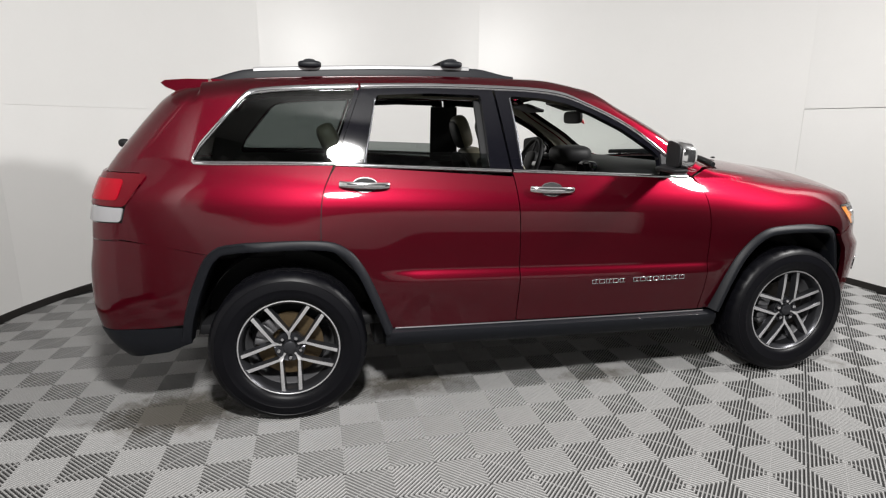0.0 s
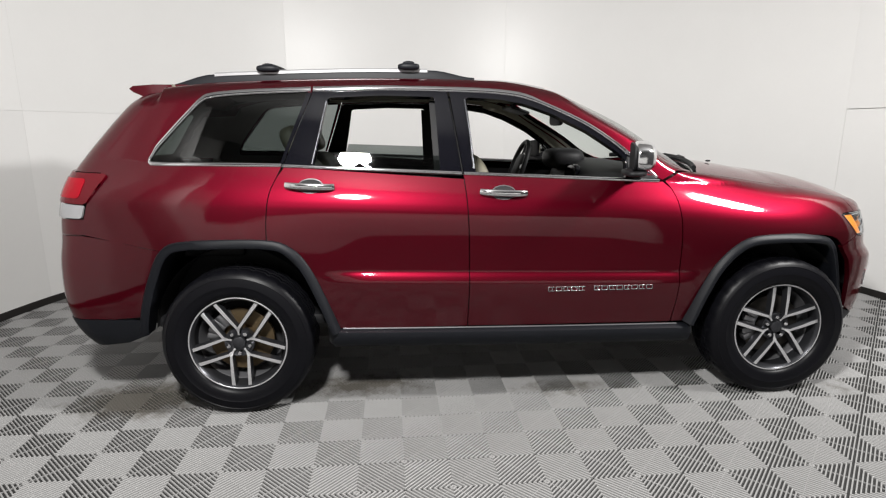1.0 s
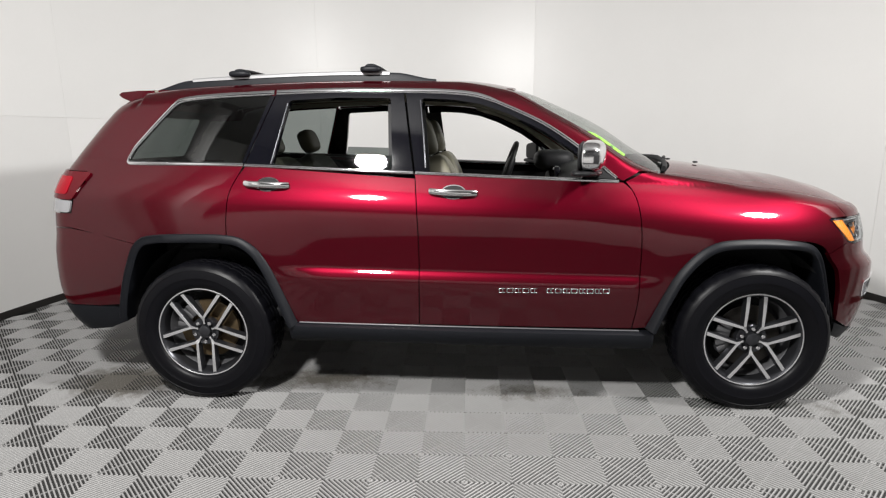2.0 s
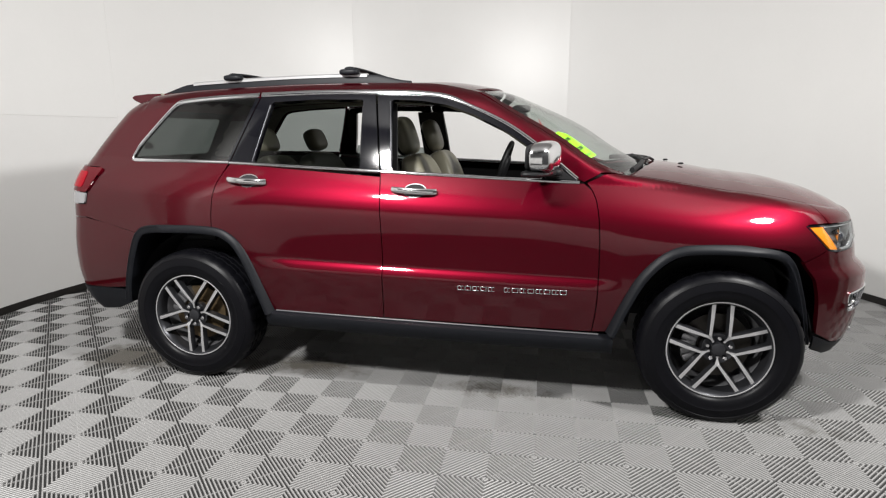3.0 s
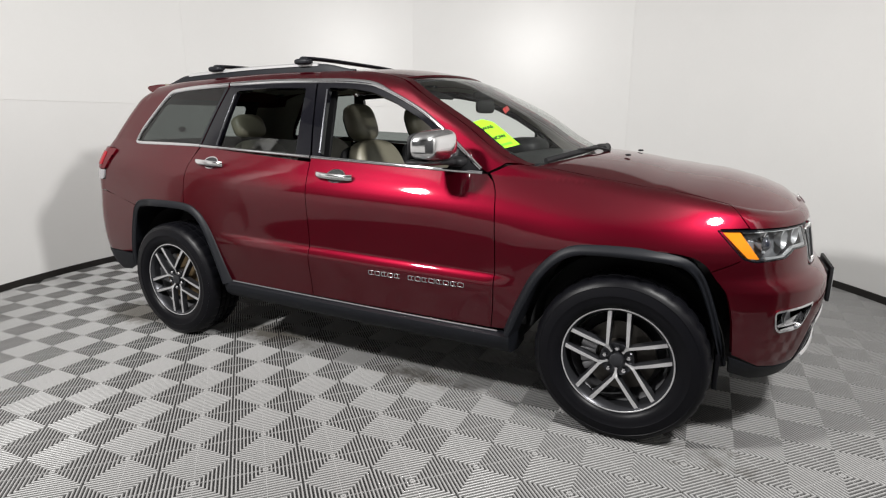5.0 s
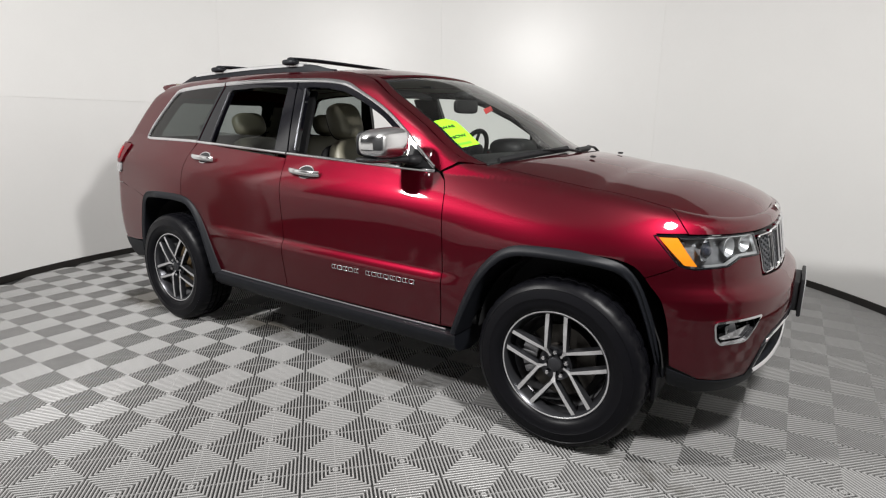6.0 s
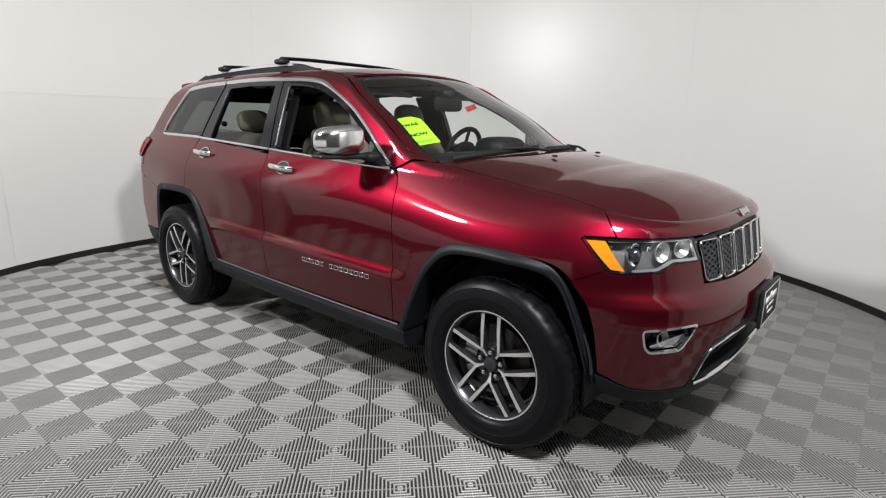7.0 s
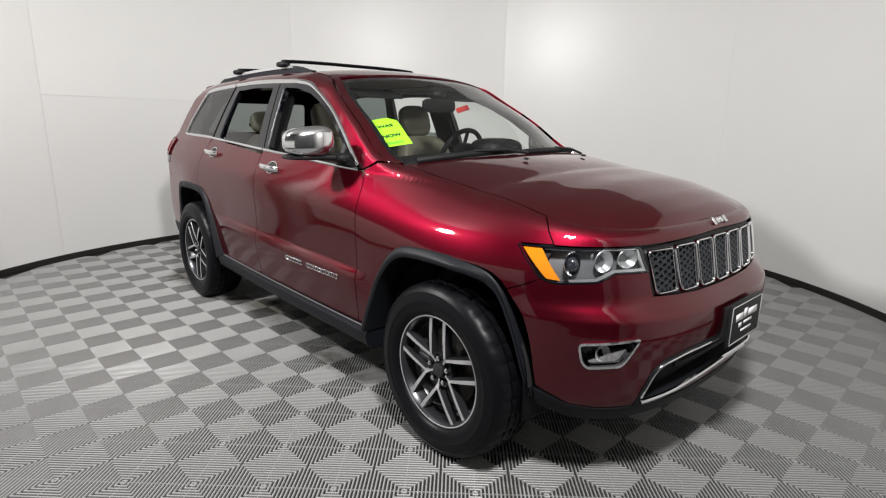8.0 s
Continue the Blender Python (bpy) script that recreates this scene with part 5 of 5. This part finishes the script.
for y in (-0.37, 0.37):
    s, rot = seat(-0.06, y, "front_seat", 0.52, "beige leather front seat with black headrest back")
    headrest(s, rot, 0.760)
    bm = blob((-0.075, 0, 0.33), (0.05, 0.47, 0.60), 4.0, 24, 14)
    bmesh.ops.transform(bm, matrix=Matrix.Translation((0.02, 0, 0.70)) @ rot, verts=bm.verts)
    part("seat_back_shell", bm, CABIN, s, "black seat back shell")
for y, w in ((-0.39, 0.52), (0.30, 0.70)):
    s, rot = seat(-0.98, y, "rear_seat", w, "beige leather split rear seat", 22)
    for dy in ((0.0,) if w < 0.6 else (0.09,)):
        bm = blob((0.02, dy, 0.74), (0.11, 0.26, 0.17), 3.2, 24, 14)
        bmesh.ops.transform(bm, matrix=Matrix.Translation((0.02, 0, 0.70)) @ rot, verts=bm.verts)
        part("headrest", bm, BEIGE, s, "beige rear headrest")

# dashboard, wheel, console, mirror
bm = blob((0.78, 0, 1.045), (0.52, 1.50, 0.42), 4.5, 36, 16, lambda p: Vector((p.x, p.y, p.z - 0.05 * (p.x / 0.26) ** 2)))
dash = part("dashboard", bm, CABIN, car, "black moulded dashboard")
part("binnacle", blob((0.58, 0.37, 1.250), (0.28, 0.34, 0.15), 3, 24, 12), CABIN, dash, "instrument hood")
part("screen_surround", blob((0.545, 0.0, 1.13), (0.05, 0.26, 0.20), 5, 24, 12), BLACK, dash, "gloss black screen surround")
part("console", bevel_box((0.10, 0, 0.72), (0.95, 0.24, 0.30), 0.05), CABIN, car, "black centre console")
sw = Matrix.Translation((0.25, 0.37, 1.195)) @ pose(0, 0, 0, 0, -70, 0)
bm = bmesh.new()
n = 40
add_sweep(bm, frames([Vector((0.185 * math.cos(2 * math.pi * i / n), 0.185 * math.sin(2 * math.pi * i / n), 0)) for i in range(n)], closed=True), circle(0.017, 10), closed=True)
bmesh.ops.transform(bm, matrix=sw, verts=bm.verts)
steer = part("steering_wheel", bm, CABIN, car, "black leather steering wheel")
bm = blob((0, 0, -0.01), (0.19, 0.20, 0.06), 3, 20, 10)
bmesh.ops.transform(bm, matrix=sw, verts=bm.verts)
part("airbag_cover", bm, CABIN, steer)
for a in (0, 180, 270):
    bm = bmesh.new()
    c = Vector((math.cos(a * DEG), math.sin(a * DEG), 0))
    add_sweep(bm, frames([c * 0.07, c * 0.18]), circle(0.018, 8, 0.008))
    bmesh.ops.transform(bm, matrix=sw, verts=bm.verts)
    part("wheel_spoke", bm, SATIN if a == 270 else CABIN, steer)
bm = blob((0.42, 0.0, 1.522), (0.035, 0.27, 0.085), 4, 24, 12)
rvm = part("rear_view_mirror", bm, CABIN, car, "black rear-view mirror")
part("sensor_pod", blob((0.40, 0.0, 1.590), (0.12, 0.08, 0.05), 3, 20, 12), CABIN, rvm, "black sensor pod")
for y in (-0.36, 0.36):
    part("sun_visor", bevel_box((0.215, y * 0.95, 1.588), (0.14, 0.34, 0.020), 0.009, pose(0, 0, 0, 0, 18, 0)), CABIN, car, "dark folded sun visor")
low = [(0.02, 1.632), (0.20, 1.580), (0.38, 1.495), (0.53, 1.395), (0.65, 1.300), (0.74, 1.225)]
panel("pillar_trim", body, low + [(u, top_z(u) - 0.006) for u in (0.86, 0.74, 0.62, 0.5, 0.38, 0.26, 0.14, 0.05)], LINER, car, "grey windscreen pillar trim", both=True, step=0.05, off=-0.035, lip=0)
panel("pillar_edge_trim", top, [(0.19, -0.999), (0.5, -0.999), (0.96, -0.999), (0.96, -0.955), (0.5, -0.955), (0.19, -0.955)], LINER, car, "grey-beige trim along the windscreen pillar", both=True, step=0.04, off=-0.030, lip=0)
# red tag hanging by the mirror
bm = bevel_box((0.52, 0.11, 1.505), (0.004, 0.12, 0.034), 0.001, pose(0, 0, 0, 14, -30, 0), 1)
tag = part("red_tag", bm, REDCARD)
tag.location = car.location
tagged(tag, "small red paper tag behind the windscreen", "tag")

# ---------------------------------------------------------------- floor tiles: square rings of ribs, laid at 45 degrees
SIDE = 0.4 / math.sqrt(2)
PITCH = SIDE / 18
RIB, DEEP = 0.0072, 0.0088
T0 = Vector((-0.008, -1.572))      # centre of one tile
TURN_T = 45 + 1.2


def tile_data():
    V, F = [], []
    for k in range(9):
        o = SIDE / 2 - k * PITCH - (PITCH - RIB) / 2
        i = max(0.0, o - RIB)
        ring = []
        for r, z in ((o, -DEEP), (o - 0.0002, -0.0026), (o - 0.0009, -0.0011), (o - 0.0022, -0.0001), (i + 0.0022, -0.0001), (i + 0.0009, -0.0011), (i + 0.0002, -0.0026), (i, -DEEP)):
            b = len(V)
            V.extend([(r, r, z), (-r, r, z), (-r, -r, z), (r, -r, z)])
            ring.append(b)
        for a, b in zip(ring, ring[1:]):
            for j in range(4):
                F.append((a + j, a + (j + 1) % 4, b + (j + 1) % 4, b + j))
    for turn in (0, 1):                  # thin cross webs that tie the rings together
        b = len(V)
        h, e = 0.0010, SIDE / 2 - 0.0005
        pts = [(-e, -h, -0.0085), (e, -h, -0.0085), (e, -h, -0.0030), (-e, -h, -0.0030), (-e, h, -0.0030), (e, h, -0.0030), (e, h, -0.0085), (-e, h, -0.0085)]
        V.extend([(x, y, z) if turn == 0 else (-y, x, z) for x, y, z in pts])
        F += [(b, b + 1, b + 2, b + 3), (b + 3, b + 2, b + 5, b + 4), (b + 4, b + 5, b + 6, b + 7)]
    return V, F


tv, tf = tile_data()
tile_mesh = bpy.data.meshes.new("floor_tile")
tile_mesh.from_pydata(tv, [], tf)
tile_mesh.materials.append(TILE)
spots = []
ca, sa = math.cos(radians(TURN_T)), math.sin(radians(TURN_T))
for i in range(-32, 33):
    for j in range(-32, 33):
        p = T0 + Vector((ca * i - sa * j, sa * i + ca * j)) * SIDE
        rr = math.hypot(p.x - CX, p.y - CY)
        if rr < RW + 0.06 and p.y > -2.85:        # tiles left off the unseen floor, so the dark slab darkens the doors' reflections
            spots.append(p)
spots.sort(key=lambda p: (p.x - 0.4) ** 2 * 0.5 + (p.y + 1.5) ** 2)
for p in spots[:300]:
    t = new("floor_tile", tile_mesh)
    t.parent = floor
    t.matrix_local = pose(p.x, p.y, 0, 0, 0, TURN_T)
V, F = [], []
for p in spots[300:]:
    b = len(V)
    V += [(p.x + ca * x - sa * y, p.y + sa * x + ca * y, z) for x, y, z in tv]
    F += [tuple(q + b for q in f) for f in tf]
me = bpy.data.meshes.new("floor_tiles_far")
me.from_pydata(V, [], F)
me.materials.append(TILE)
far = new("floor_tiles_far", me)
far.parent = floor
tagged(far, "grey ribbed tiles further off", kind="stuff")
